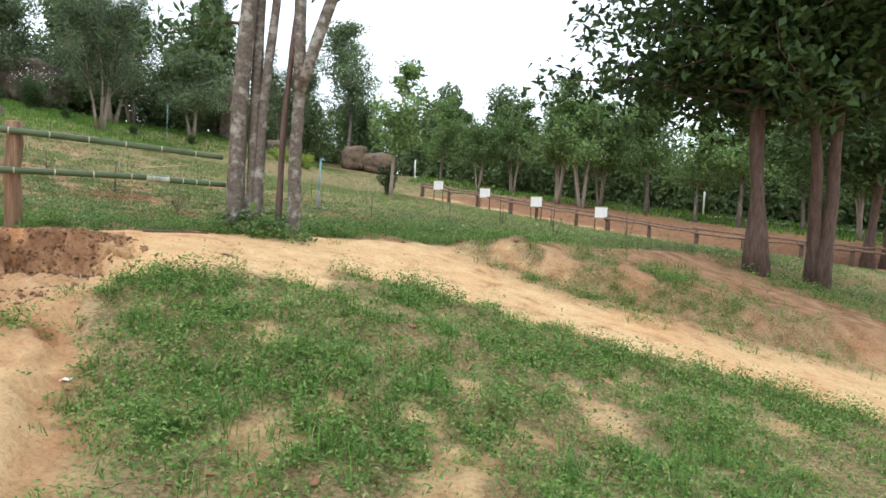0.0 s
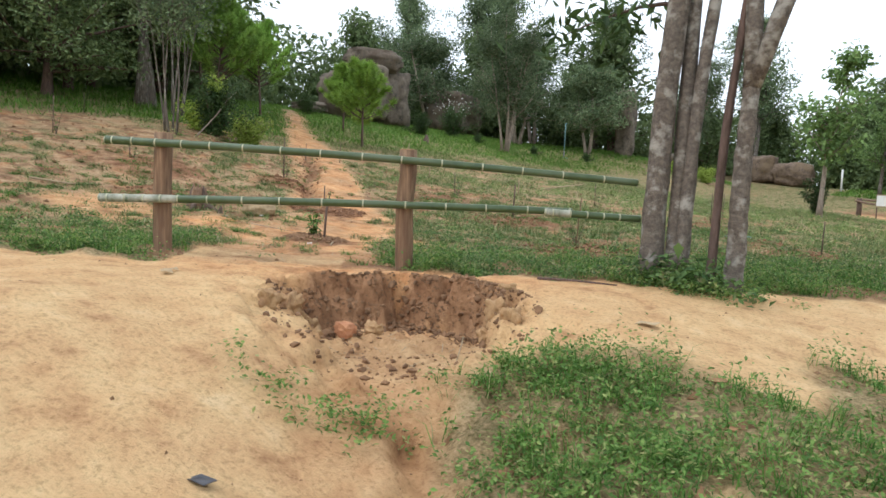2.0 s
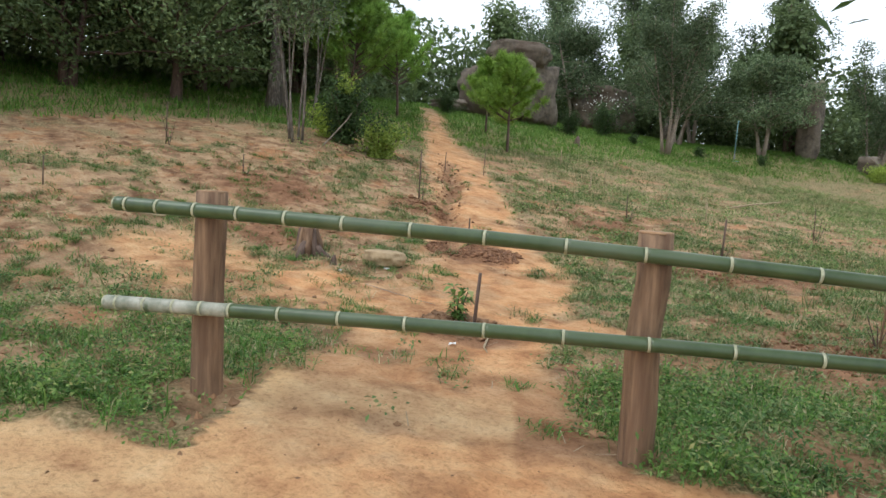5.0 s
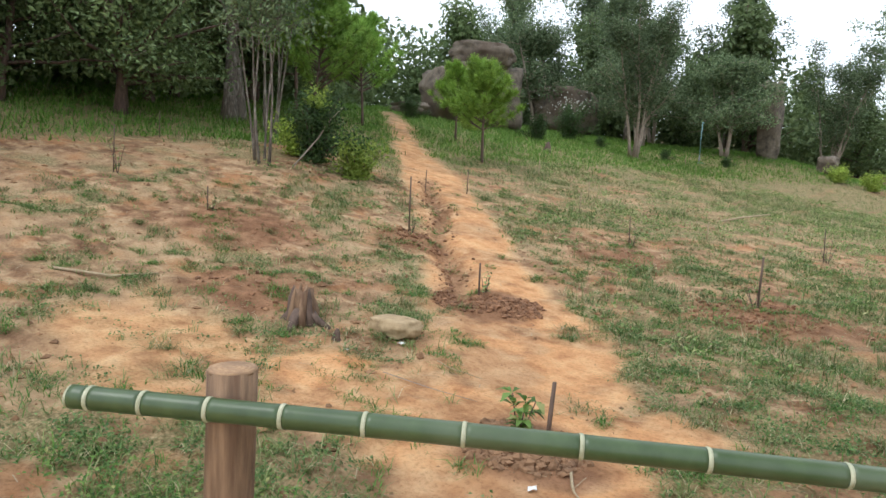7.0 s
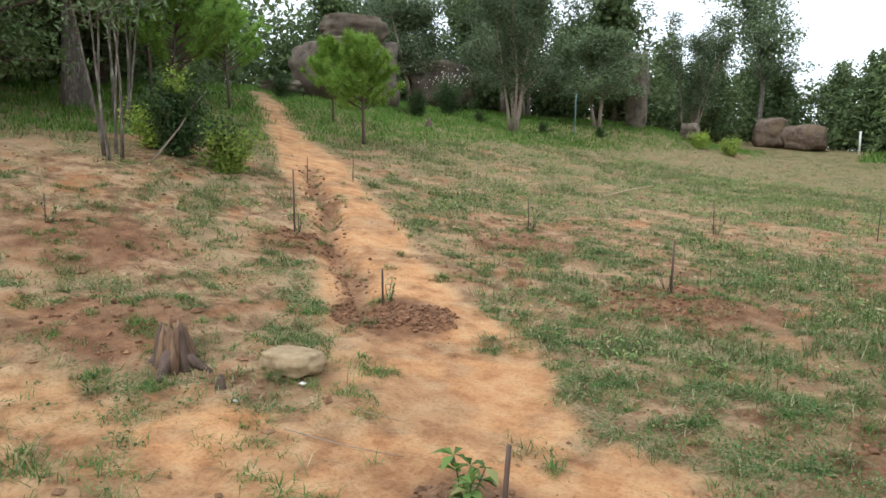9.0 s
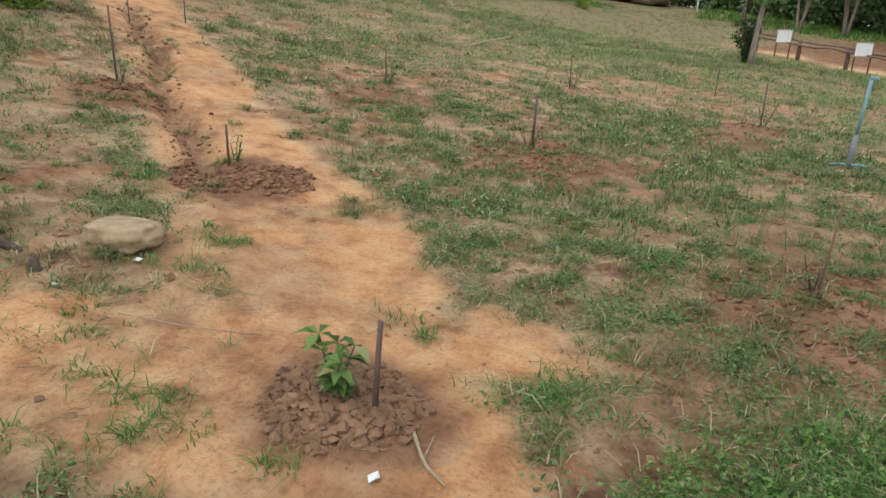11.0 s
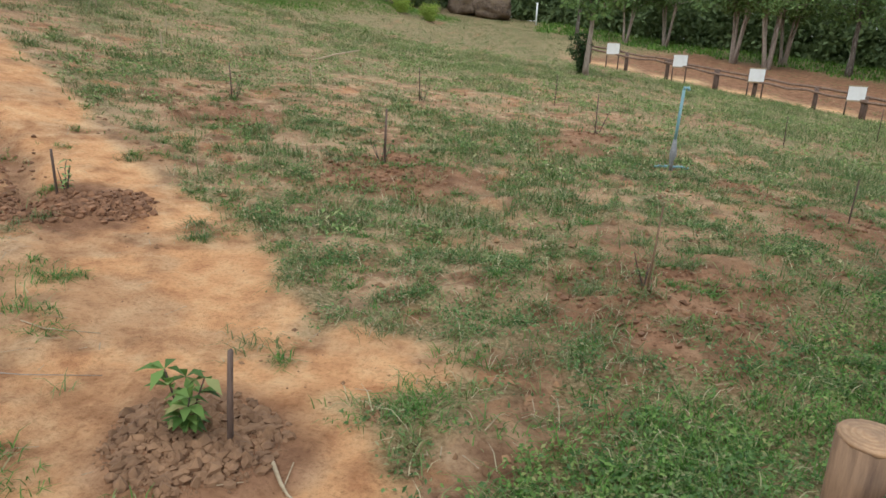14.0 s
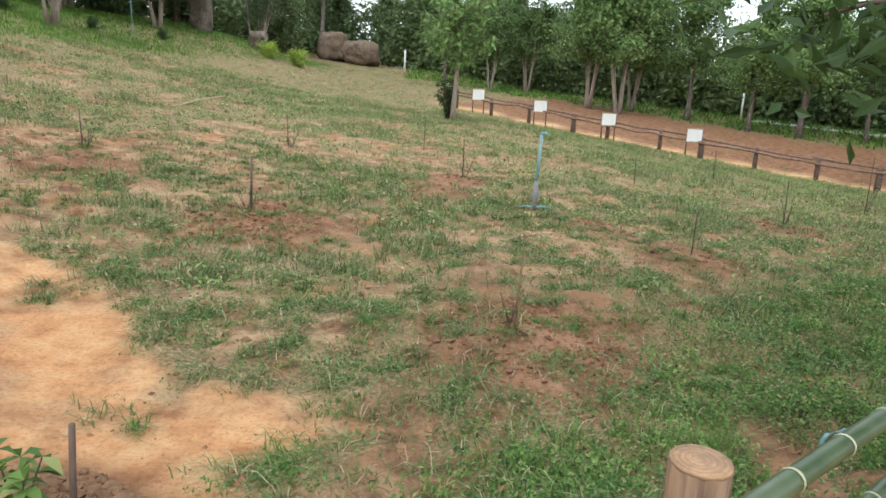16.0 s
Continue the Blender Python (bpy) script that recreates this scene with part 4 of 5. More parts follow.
boulder("rock", -24.6, 26.9, 2.0, 1.6, 1.45, 1, ROCK, "huge weathered grey-brown sandstone rock carrying a slab", detail=4)
boulder("rock_slab", -24.2, 27.6, 1.5, 1.25, 0.68, 2, ROCK, "overhanging weathered sandstone slab resting on a larger rock", lift=2.45, detail=4, rz=30)
boulder("rock_block", -23.8, 28.4, 0.9, 1.0, 1.6, 3, ROCK, "tall weathered sandstone block beside the large rock", detail=4)
boulder("rock_ledge", -26.2, 25.2, 1.1, 0.7, 0.32, 4, ROCK, "flat brown sandstone ledge at the end of the trail", detail=4)
boulder("rock_block", -26.0, 37.0, 1.8, 1.4, 1.5, 5, ROCK, "brown sandstone outcrop half hidden by trees", detail=4)
boulder("rock_pillar", -16.05, 40.9, 0.62, 0.6, 2.2, 6, ROCK, "upright brown sandstone pillar under the trees", detail=4)
boulder("rock", -13.4, 41.6, 0.5, 0.5, 0.5, 7, ROCK, "rounded grey boulder in the grass")
boulder("rock", -11.6, 57.0, 1.15, 1.1, 1.15, 8, BROWN_ROCK, "large rounded brown boulder at the wood's edge", detail=4)
boulder("rock", -9.5, 57.2, 1.6, 1.3, 0.95, 9, BROWN_ROCK, "large rounded brown boulder at the wood's edge", detail=4)
boulder("field_stone", -8.02, 8.02, 0.26, 0.18, 0.088, 10, STONE, "smooth pale tan stone lying beside the trail", detail=4, jag=0.12, category="stone")
boulder("red_stone", -3.47, 5.2, 0.07, 0.06, 0.06, 11, REDSTONE, "orange-red stone in the washed-out hole", category="stone")


# crumbling yellow lumps of earth on the rim and the walls of the hole
LUMP = rough_material("yellow_earth", (0.26, 0.145, 0.065), (0.54, 0.35, 0.175), 15, 0.95, 0.025, (0.24, 0.13, 0.065), None, 0.4)
rl = np.random.default_rng(52)
for cs, cw, size in ((1.0, 1.35, 0.09), (1.12, 1.15, 0.1), (1.22, 0.98, 0.1), (1.3, 1.25, 0.07), (1.66, 0.98, 0.055), (1.68, 1.14, 0.055), (2.5, 1.2, 0.1), (2.54, 1.42, 0.09), (2.4, 1.32, 0.06), (2.6, 1.0, 0.08)):
    lx, ly = FX + 0.735 * cs + 0.678 * cw, FY + 0.678 * cs - 0.735 * cw
    boulder("earth_lump", lx, ly, size * rl.uniform(0.6, 1.0), size * rl.uniform(0.6, 1.0), size * rl.uniform(0.7, 1.3), 30 + int(cs * 50), LUMP,
            "crumbling yellow-brown lump of earth in the washed-out hole", rz=rl.uniform(0, 360), jag=0.5, detail=4, category="soil", sink=0.75 if size < 0.06 else 1.2)["group"] = "lumps of the hole"


# ---- the bamboo fence ----
def fence_post(x, y, height, radius, seed, label):
    ob = thing("fence_post", x, y, at_ground(x, y))
    f = np.array([-0.3, 0, 0.25, 0.55, 0.8, 1.0]) * height
    rnd = np.random.default_rng(seed)
    pts = np.stack([rnd.normal(0, 0.006, 6), rnd.normal(0, 0.006, 6), f], 1)
    v, q, t = tube(pts, radius * np.array([1.04, 1.02, 1.0, 0.98, 0.97, 0.97]), 20, wobble=0.025, seed=seed)
    part("shaft", v, [q, t], POST_WOOD, ob)
    dv, dq, dt = tube([(pts[-1][0], pts[-1][1], height - 0.004), (pts[-1][0], pts[-1][1], height + 0.006)], [radius * 0.97, radius * 0.93], 20)
    part("cut_top", dv, [dq, dt], CUT_WOOD, ob, "sawn pale top")
    return tagged(ob, label, "fence post", "posts of the bamboo fence")


def bamboo_rail(a, b, radius, seed, label, sag=0.02, bleached=0):
    ob = thing("bamboo_rail", *a)
    a, b = np.array(a), np.array(b)
    length = np.linalg.norm(b - a)
    rnd = np.random.default_rng(seed)
    cuts, d = [0.0], 0.0
    while d < length - 0.3:
        gap = 0.06 if d == 0 else (0.14 if bleached and d < 0.6 else min(0.15 + 0.14 * d, 0.33))
        d += gap * rnd.uniform(0.95, 1.05)
        cuts.append(min(d, length))
    cuts.append(length)
    line = lambda d: (b - a) * (d / length) + np.array([0, 0, -sag * math.sin(math.pi * d / length)])
    for k, (c0, c1) in enumerate(zip(cuts[:-1], cuts[1:])):
        if c1 - c0 < 0.02:
            continue
        r = radius * (1 - 0.12 * c0 / length)
        ds = [c0 + 0.004, c0 + 0.02, (c0 + c1) / 2, c1 - 0.02, c1 - 0.004]
        v, q, t = tube([line(x) for x in ds], r * np.array([1.03, 1.0, 0.985, 1.0, 1.03]), 16)
        part("internode", v, [q, t], BAMBOO_BLEACHED if k < bleached else BAMBOO, ob)
        if k:
            v, q, t = tube([line(c0 - 0.006), line(c0), line(c0 + 0.006)], r * np.array([1.05, 1.09, 1.05]), 16)
            part("node_ring", v, [q, t], BAMBOO_PALE, ob)
    ev, eq, et = tube([line(0.0) - (b - a) / length * 0.004, line(0.004)], [radius * 0.96, radius], 16)
    part("cut_end", ev, [eq, et], BAMBOO_PALE, ob, "pale cut end")
    return tagged(ob, label, "fence rail", "rails of the bamboo fence")


def set_post(x, y, top, radius, seed):
    fence_post(x, y, top - at_ground(x, y), radius, seed, "brown peeled log fence post set in sandy earth")


set_post(-5.505, 5.096, 2.835, 0.073, 1)
set_post(-3.94, 6.335, 2.785, 0.073, 2)
bamboo_rail((-5.765, 4.757, 2.757), (-2.39, 7.43, 2.594), 0.033, 3, "green bamboo pole fixed along the log posts", sag=-0.03)
bamboo_rail((-5.80, 4.73, 2.293), (-2.80, 7.10, 2.335), 0.033, 4, "green bamboo pole with whitish end joints along the log posts", sag=-0.015, bleached=5)
bamboo_rail((-2.96, 6.93, 2.325), (-2.36, 7.45, 2.30), 0.031, 5, "short green bamboo pole lapped against the longer one", sag=0.0, bleached=2)


# ---- the far post-and-rail fence with notice boards ----
FDX, FDY = 0.804, -0.595


def far_post(k, height, radius, seed):
    x, y = 4.8 + FDX * k, 28.9 + FDY * k
    ob = thing("rail_post", x, y, at_ground(x, y))
    v, q, t = tube([(0, 0, -0.2), (0.01, 0, height * 0.5), (0, 0.01, height)], [radius * 1.05, radius, radius * 0.95], 10, wobble=0.04, seed=seed)
    part("shaft", v, [q, t], DARK_WOOD, ob)
    return tagged(ob, "short dark wooden post of a low rail fence", "fence post", "posts of the far fence")


rf = np.random.default_rng(44)
post_at = [-9.9 + 1.75 * k + rf.uniform(-0.2, 0.2) for k in range(20)]
for k, d in enumerate(post_at):
    far_post(d, 0.72, 0.075 if k % 3 else 0.1, k)


def far_rail(k0, k1, lift, side, seed):
    rnd = np.random.default_rng(seed)
    ks = np.linspace(k0, k1, 7)
    px, py = 4.8 + FDX * ks + FDY * -side, 28.9 + FDY * ks + FDX * side
    pz = ground(4.8 + FDX * ks, 28.9 + FDY * ks) + lift + rnd.normal(0, 0.025, 7)
    pts = np.stack([px, py, pz], 1)
    ob = thing("wooden_rail", *pts[0])
    v, q, t = tube(pts - pts[0], np.linspace(0.042, 0.034, 7), 8, wobble=0.05, seed=seed)
    part("pole", v, [q, t], FAR_WOOD, ob)
    return tagged(ob, "crooked grey-brown wooden pole along a low fence", "fence rail", "rails of the far fence")


for k in range(0, 18, 2):
    far_rail(post_at[k] - 0.2, post_at[k + 2] + 0.2, 0.70, 0.10, 60 + k)
    far_rail(post_at[k] - 0.1, post_at[k + 2] + 0.1, 0.58, -0.10, 80 + k)


def notice_board(k):
    x, y = 4.8 + FDX * k + 0.1, 28.9 + FDY * k - 0.25
    ob = thing("notice_board", x, y, at_ground(x, y), -18)
    for sx in (-0.24, 0.24):
        v, q, t = tube([(sx, 0.02, -0.15), (sx, 0.02, 1.0)], 0.025, 8)
        part("leg", v, [q, t], DARK_WOOD, ob)

    def slab(name, x0, x1, y0, y1, z0, z1, mat, label=""):
        v = np.array([(a, b, c) for a in (x0, x1) for b in (y0, y1) for c in (z0, z1)], float)
        f = np.array([(0, 1, 3, 2), (4, 6, 7, 5), (0, 4, 5, 1), (2, 3, 7, 6), (0, 2, 6, 4), (1, 5, 7, 3)])
        return part(name, v, f, mat, ob, label, False)

    slab("panel", -0.25, 0.25, -0.03, -0.005, 0.56, 0.98, WHITE, "blank white panel")
    slab("frame_bar", -0.27, 0.27, -0.035, 0.0, 0.982, 1.02, STRAW)
    slab("frame_bar", -0.27, 0.27, -0.035, 0.0, 0.52, 0.558, STRAW)
    return tagged(ob, "small blank white notice board on wooden legs", "sign", "notice boards")


for k in (-9.05, -6.1, -3.2, 0.0):
    notice_board(k)


# ---- water pipes in the field ----
def riser(x, y, h, name, label, rz=0):
    ob = thing(name, x, y, at_ground(x, y), rz)
    v, q, t = tube([(0, 0, 0.36), (0.01, 0, h * 0.6), (0.025, 0, h)], 0.019, 10)
    part("upright", v, [q, t], PVC, ob)
    v, q, t = tube([(0.025, 0, h - 0.01), (0.03, 0, h + 0.02), (0.07, 0, h + 0.02), (0.085, 0, h - 0.02)], 0.021, 10)
    part("elbow", v, [q, t], PVC, ob)
    v, q, t = tube([(0, 0, -0.1), (-0.01, 0, 0.12), (0, 0, 0.2), (0.0, 0, 0.4)], [0.025, 0.028, 0.045, 0.024], 10)
    part("valve", v, [q, t], METAL, ob, "dark valve wrapped with tape")
    for dx in (-1, 1):
        v, q, t = tube([(0, 0, 0.05), (dx * 0.12, 0.02, 0.05), (dx * 0.22, 0.03, 0.03)], 0.017, 8)
        part("foot_pipe", v, [q, t], PVC, ob)
    return tagged(ob, label, "water pipe")


riser(-3.07, 13.9, 1.03, "water_riser", "blue-grey plastic standpipe with an elbow in the field")
riser(-17.25, 35.4, 1.9, "water_riser", "thin pale standpipe by the grass slope")
outlet = thing("water_outlet", -2.32, 8.2, at_ground(-2.32, 8.2), 20)
v, q, t = tube([(-0.09, 0, -0.05), (-0.09, 0, 0.05), (-0.07, 0, 0.07), (0.07, 0, 0.08), (0.09, 0, 0.06), (0.09, 0, 0.02)], 0.011, 8)
part("pipe", v, [q, t], PVC, outlet)
tagged(outlet, "small blue plastic pipe bend in the grass", "water pipe")
for x, y, r in ((-10.2, 57, 0), (9.6, 46, 0)):
    ob = thing("marker_post", x + 4, y - 2, at_ground(x + 4, y - 2))
    v, q, t = tube([(0, 0, -0.2), (0, 0, 1.5)], 0.06, 8)
    part("shaft", v, [q, t], WHITE, ob)
    tagged(ob, "slim white marker post by the trees", "post")

# ---- road and its sign beyond the trees ----
rk = np.linspace(6, 60, 28)
rx, ry = 15.5 + 0.86 * rk - 6, 44.5 - 0.51 * rk + 3
rv, rq = [], []
for i, (x, y) in enumerate(zip(rx, ry)):
    for w2, dz in ((-1.6, -0.15), (-1.6, 0.07), (1.6, 0.07), (1.6, -0.15)):
        rv.append((x + 0.51 * w2, y + 0.86 * w2, float(ground(x + 0.51 * w2, y + 0.86 * w2)) + dz))
    if i:
        for j in range(3):
            a = (i - 1) * 4 + j
            rq.append((a, a + 4, a + 5, a + 1))
tagged(new("road", mesh_of("road", np.array(rv), np.array(rq), ROAD)), "pale concrete road beyond the trees", "road", kind="structure")
rs = thing("road_sign", 20.6, 37.6, at_ground(20.6, 37.6), -35)
v, q, t = tube([(0, 0, -0.2), (0, 0, 1.5)], 0.03, 8)
part("pole", v, [q, t], METAL, rs)
for zc in (0.95, 1.35):
    v = np.array([(0.0, -0.05, zc - 0.2), (0.2, -0.05, zc), (0, -0.05, zc + 0.2), (-0.2, -0.05, zc), (0.0, -0.035, zc - 0.2), (0.2, -0.035, zc), (0, -0.035, zc + 0.2), (-0.2, -0.035, zc)])
    part("plate", v, np.array([(0, 1, 2, 3), (7, 6, 5, 4), (0, 4, 5, 1), (1, 5, 6, 2), (2, 6, 7, 3), (3, 7, 4, 0)]), YELLOW, rs, "yellow diamond plate", False)
tagged(rs, "two yellow diamond road signs on one pole", "road sign")


# ---- stakes, saplings and soil heaps ----
def stake(x, y, h, mat=DARK_WOOD, lean=(0.0, 0.0), r=0.011, label="thin dark wooden stake in the soil"):
    ob = thing("planting_stake", x, y, at_ground(x, y))
    v, q, t = tube([(0, 0, -0.1), (lean[0] * h * 0.5, lean[1] * h * 0.5, h * 0.5), (lean[0] * h, lean[1] * h, h)], [r, r * 0.95, r * 0.85], 8, wobble=0.06, seed=int(abs(x * 100)))
    part("shaft", v, [q, t], mat, ob)
    return tagged(ob, label, "stake", "planting stakes")


def sapling(x, y, h, leaves, leaf, mat, seed, label):
    ob = thing("sapling", x, y, at_ground(x, y))
    rnd = np.random.default_rng(seed)
    tubes, pts = [], []
    for k in range(4):
        a = k * 1.7 + rnd.uniform(0, 1)
        bl = bent_line((0, 0, -0.03), (0.35 * math.cos(a), 0.35 * math.sin(a), 1), h * rnd.uniform(0.65, 1.0), 4, rnd, 0.08)
        tubes.append(tube(bl, np.linspace(0.006, 0.003, 5), 5, cap=False))
        pts += list(bl[1:])
    v, f = joined(tubes)
    part("stem", v, f, BARK_BROWN, ob)
    pts = np.array(pts)
    c = pts[rnd.integers(0, len(pts), leaves)]
    out = unit(rnd.normal(size=(leaves, 3)) * np.array([1, 1, 0.4]) + np.array([0, 0, 0.25]))
    L = (leaf * rnd.uniform(0.7, 1.2, leaves))[:, None]
    side = unit(np.cross(out, np.array([0, 0, 1.0]))) * L * 0.22
    mid = c + out * L * 0.5 + np.array([0, 0, 0.012])
    tip = c + out * L - np.array([0, 0, 1]) * L * 0.18
    lv = np.stack([c, mid + side, tip, mid - side, mid - np.array([0, 0, 0.006])], 1).reshape(-1, 3)
    i = np.arange(leaves)[:, None] * 5
    lf = np.concatenate([i + np.array([0, 1, 4]), i + np.array([1, 2, 4]), i + np.array([2, 3, 4]), i + np.array([3, 0, 4])])
    part("leaves", lv, lf, mat, ob, smooth=True)["kind"] = "stuff"
    return tagged(ob, label, "sapling", "saplings")


ICO = bmesh.new()
bmesh.ops.create_icosphere(ICO, subdivisions=1, radius=1.0)
ICO_V = np.array([v.co[:] for v in ICO.verts])
ICO_F = np.array([[v.index for v in f.verts] for f in ICO.faces])
ICO.free()


OCT_V = np.array([(1, 0, 0), (0, 1, 0), (-1, 0, 0), (0, -1, 0), (0, 0, 1), (0, 0, -1)], float)
OCT_F = np.array([(0, 1, 4), (1, 2, 4), (2, 3, 4), (3, 0, 4), (1, 0, 5), (2, 1, 5), (3, 2, 5), (0, 3, 5)])


def lumps(cx, cy, cz, size, rnd, squash=0.7, base=(ICO_V, ICO_F)):
    """Many rough lumps of earth as vertices and triangles."""
    n = len(cx)
    k = 1 + rnd.normal(0, 0.28, (n, len(base[0])))
    sc = size[:, None] * rnd.uniform(0.7, 1.3, (n, 3)) * np.array([1, 1, squash])
    a = rnd.uniform(0, 2 * np.pi, n)
    p = base[0][None] * k[..., None] * sc[:, None]
    x = p[..., 0] * np.cos(a)[:, None] - p[..., 1] * np.sin(a)[:, None] + cx[:, None]
    y = p[..., 0] * np.sin(a)[:, None] + p[..., 1] * np.cos(a)[:, None] + cy[:, None]
    z = p[..., 2] + cz[:, None]
    v = np.stack([x, y, z], -1).reshape(-1, 3)
    f = (np.arange(n)[:, None, None] * len(base[0]) + base[1][None]).reshape(-1, 3)
    return v, f


def heap(x, y, radius, count, mat, seed, big=0.04, label="heap of loose crumbled brown soil round a sapling"):
    rnd = np.random.default_rng(seed)
    r, a = radius * np.sqrt(rnd.random(count)) * rnd.uniform(0.8, 1.1, count), rnd.uniform(0, 2 * np.pi, count)
    px, py = x + r * np.cos(a), y + r * np.sin(a)
    size = big * rnd.random(count) ** 5 + 0.005
    v, f = lumps(px, py, relief(px, py) + size * 0.2, size, rnd, 0.8)
    ob = new("soil_heap", mesh_of("soil_heap", v, f, mat))
    return tagged(ob, label, "soil", kind="stuff")


heap(-6.02, 7.24, 0.36, 3000, PIT_CLOD, 1, 0.027)
heap(-8.5, 9.45, 0.36, 800, RED_CLOD, 2, 0.034)
heap(-8.1, 9.75, 0.34, 800, RED_CLOD, 21, 0.034)
heap(-6.35, 11.9, 0.8, 1000, RED_CLOD, 3, 0.03)
heap(-3.85, 9.45, 0.75, 1000, RED_CLOD, 4, 0.026)
heap(-10.6, 10.6, 0.4, 160, RED_CLOD, 5, 0.035)
for k, (mx, my, mr) in enumerate(MOUNDS[4:]):
    heap(mx, my, mr, 160, RED_CLOD, 10 + k, 0.03)

sapling(-6.07, 7.26, 0.30, 75, 0.105, LEAF_WEED, 1, "small bright green leafy sapling in a soil heap")
stake(-5.87, 7.24, 0.42, DARK_WOOD, (0.07, 0.02), 0.014, "thin dark wooden stake beside a sapling")
sapling(-8.5, 9.78, 0.34, 26, 0.07, LEAF_MID, 2, "scraggly green sapling tied to a stake")
stake(-8.58, 9.77, 0.36)
stake(-10.77, 10.73, 0.8, DARK_WOOD, (-0.02, 0.02))
sapling(-10.75, 10.78, 0.3, 24, 0.06, LEAF_MID, 3, "small green sapling at a stake")
stake(-6.46, 12.28, 0.62, DARK_WOOD, (0.03, 0), 0.014)
sapling(-6.5, 12.3, 0.4, 30, 0.06, LEAF_MID, 4, "small green sapling at a stake")
stake(-3.9, 9.5, 0.58, POST_WOOD, (0.06, 0.03), 0.008, "thin brown twig stake in the soil")
sapling(-1.98, 7.27, 0.3, 16, 0.15, LEAF_MID, 61, "broad-leaved young plant at the foot of the grey stems")
sapling(-3.92, 9.55, 0.3, 20, 0.05, LEAF_DRY, 5, "withered thin sapling at a stake")
for k, (x, y, h, green) in enumerate([(-9.28, 14.39, 0.5, 1), (-13.28, 13.5, 0.45, 0), (-12.9, 14.3, 0.5, 0), (-12.2, 8.4, 0.32, 1), (-14.1, 7.9, 0.7, 1), (-1.62, 12.05, 0.45, 0),
                                      (0.66, 14.4, 0.65, 1), (3.8, 17.3, 1.1, 1), (-4.6, 18.8, 0.6, 0), (-6.95, 16.8, 0.6, 1), (-3.97, 15.5, 0.6, 1), (1.6, 12.6, 0.7, 1), (-0.6, 17.5, 0.5, 0),
                                      (2.2, 20.5, 0.7, 0), (-11.6, 5.6, 0.35, 0), (-16.5, 9.6, 0.5, 0)]):
    stake(x, y, h, DARK_WOOD, (0.03 * (k % 3 - 1), 0.02), 0.009)
    if green:
        sapling(x + 0.05, y + 0.04, h * 0.8, 30, 0.07, LEAF_DRY if k % 2 else LEAF_MID, 20 + k, "small thin sapling beside its stake")
for x, y, h in ((-11.35, 16.08, 0.42), (-14.63, 19.11, 0.5), (-12.6, 18.4, 0.4), (-17.0, 33.4, 0.5), (-8.8, 16.4, 0.35)):
    stake(x, y, h, STRAW, (0.02, 0.0), 0.016, "pale bamboo marker stake in the soil")

# the old stump, charred bits and branches
stump = thing("tree_stump", -8.66, 7.5, at_ground(-8.66, 7.5))
v, q, t = tube([(0, 0, -0.1), (0, 0, 0.0), (0.01, 0, 0.1), (0, 0.01, 0.22), (0, 0, 0.25)], [0.16, 0.125, 0.095, 0.09, 0.075], 20, wobble=0.22, seed=5)
v[60:100, 2] += np.random.default_rng(4).uniform(-0.05, 0.07, 40)
part("body", v, [q, t], POST_WOOD, stump)
rs3 = np.random.default_rng(15)
for k in range(9):
    a, hh = k * 0.7 + rs3.uniform(-0.2, 0.2), rs3.uniform(0.14, 0.34)
    ca, sa3 = math.cos(a), math.sin(a)
    v, q, t = tube([(0.13 * ca, 0.13 * sa3, -0.05), (0.10 * ca, 0.10 * sa3, 0.08), (0.085 * ca, 0.085 * sa3, hh * 0.7), (0.08 * ca + 0.01, 0.08 * sa3, hh)], [0.045, 0.034, 0.026, 0.005], 7, wobble=0.2, seed=k)
    part("splinter", v, [q, t], DARK_WOOD if k % 3 == 0 else POST_WOOD, stump)
for k in range(4):
    a = k * 1.6 + 0.4
    ca, sa3 = math.cos(a), math.sin(a)
    v, q, t = tube([(0.07 * ca, 0.07 * sa3, 0.1), (0.15 * ca, 0.15 * sa3, 0.035), (0.26 * ca + 0.03, 0.26 * sa3, -0.03)], [0.05, 0.04, 0.02], 8, wobble=0.15, seed=20 + k)
    part("root", v, [q, t], DARK_WOOD, stump)
tagged(stump, "short broken brown tree stump in the field", "stump")
for x, y, s2 in ((-8.1, 7.45, 0.3), (-18.3, 24.6, 1.2)):
    st = thing("tree_stump", x, y, at_ground(x, y), 40, s2)
    v, q, t = tube([(0, 0, -0.1), (0, 0, 0.05), (0.02, 0, 0.2), (0.03, 0.02, 0.3)], [0.14, 0.11, 0.07, 0.03], 12, wobble=0.18, seed=8)
    part("body", v, [q, t], DARK_WOOD, st)
    tagged(st, "small dark jagged stump", "stump")


def branch(pts, r, mat, label):
    pts = [(x, y, at_ground(x, y, r * 0.8 + dz)) for x, y, dz in pts]
    ob = thing("fallen_branch", *pts[0])
    p = np.array(pts) - np.array(pts[0])
    v, q, t = tube(p, np.linspace(r, r * 0.5, len(p)), 7, wobble=0.08, seed=int(abs(pts[0][0] * 77)))
    part("stick", v, [q, t], mat, ob)
    return tagged(ob, label, "branch", "fallen branches")


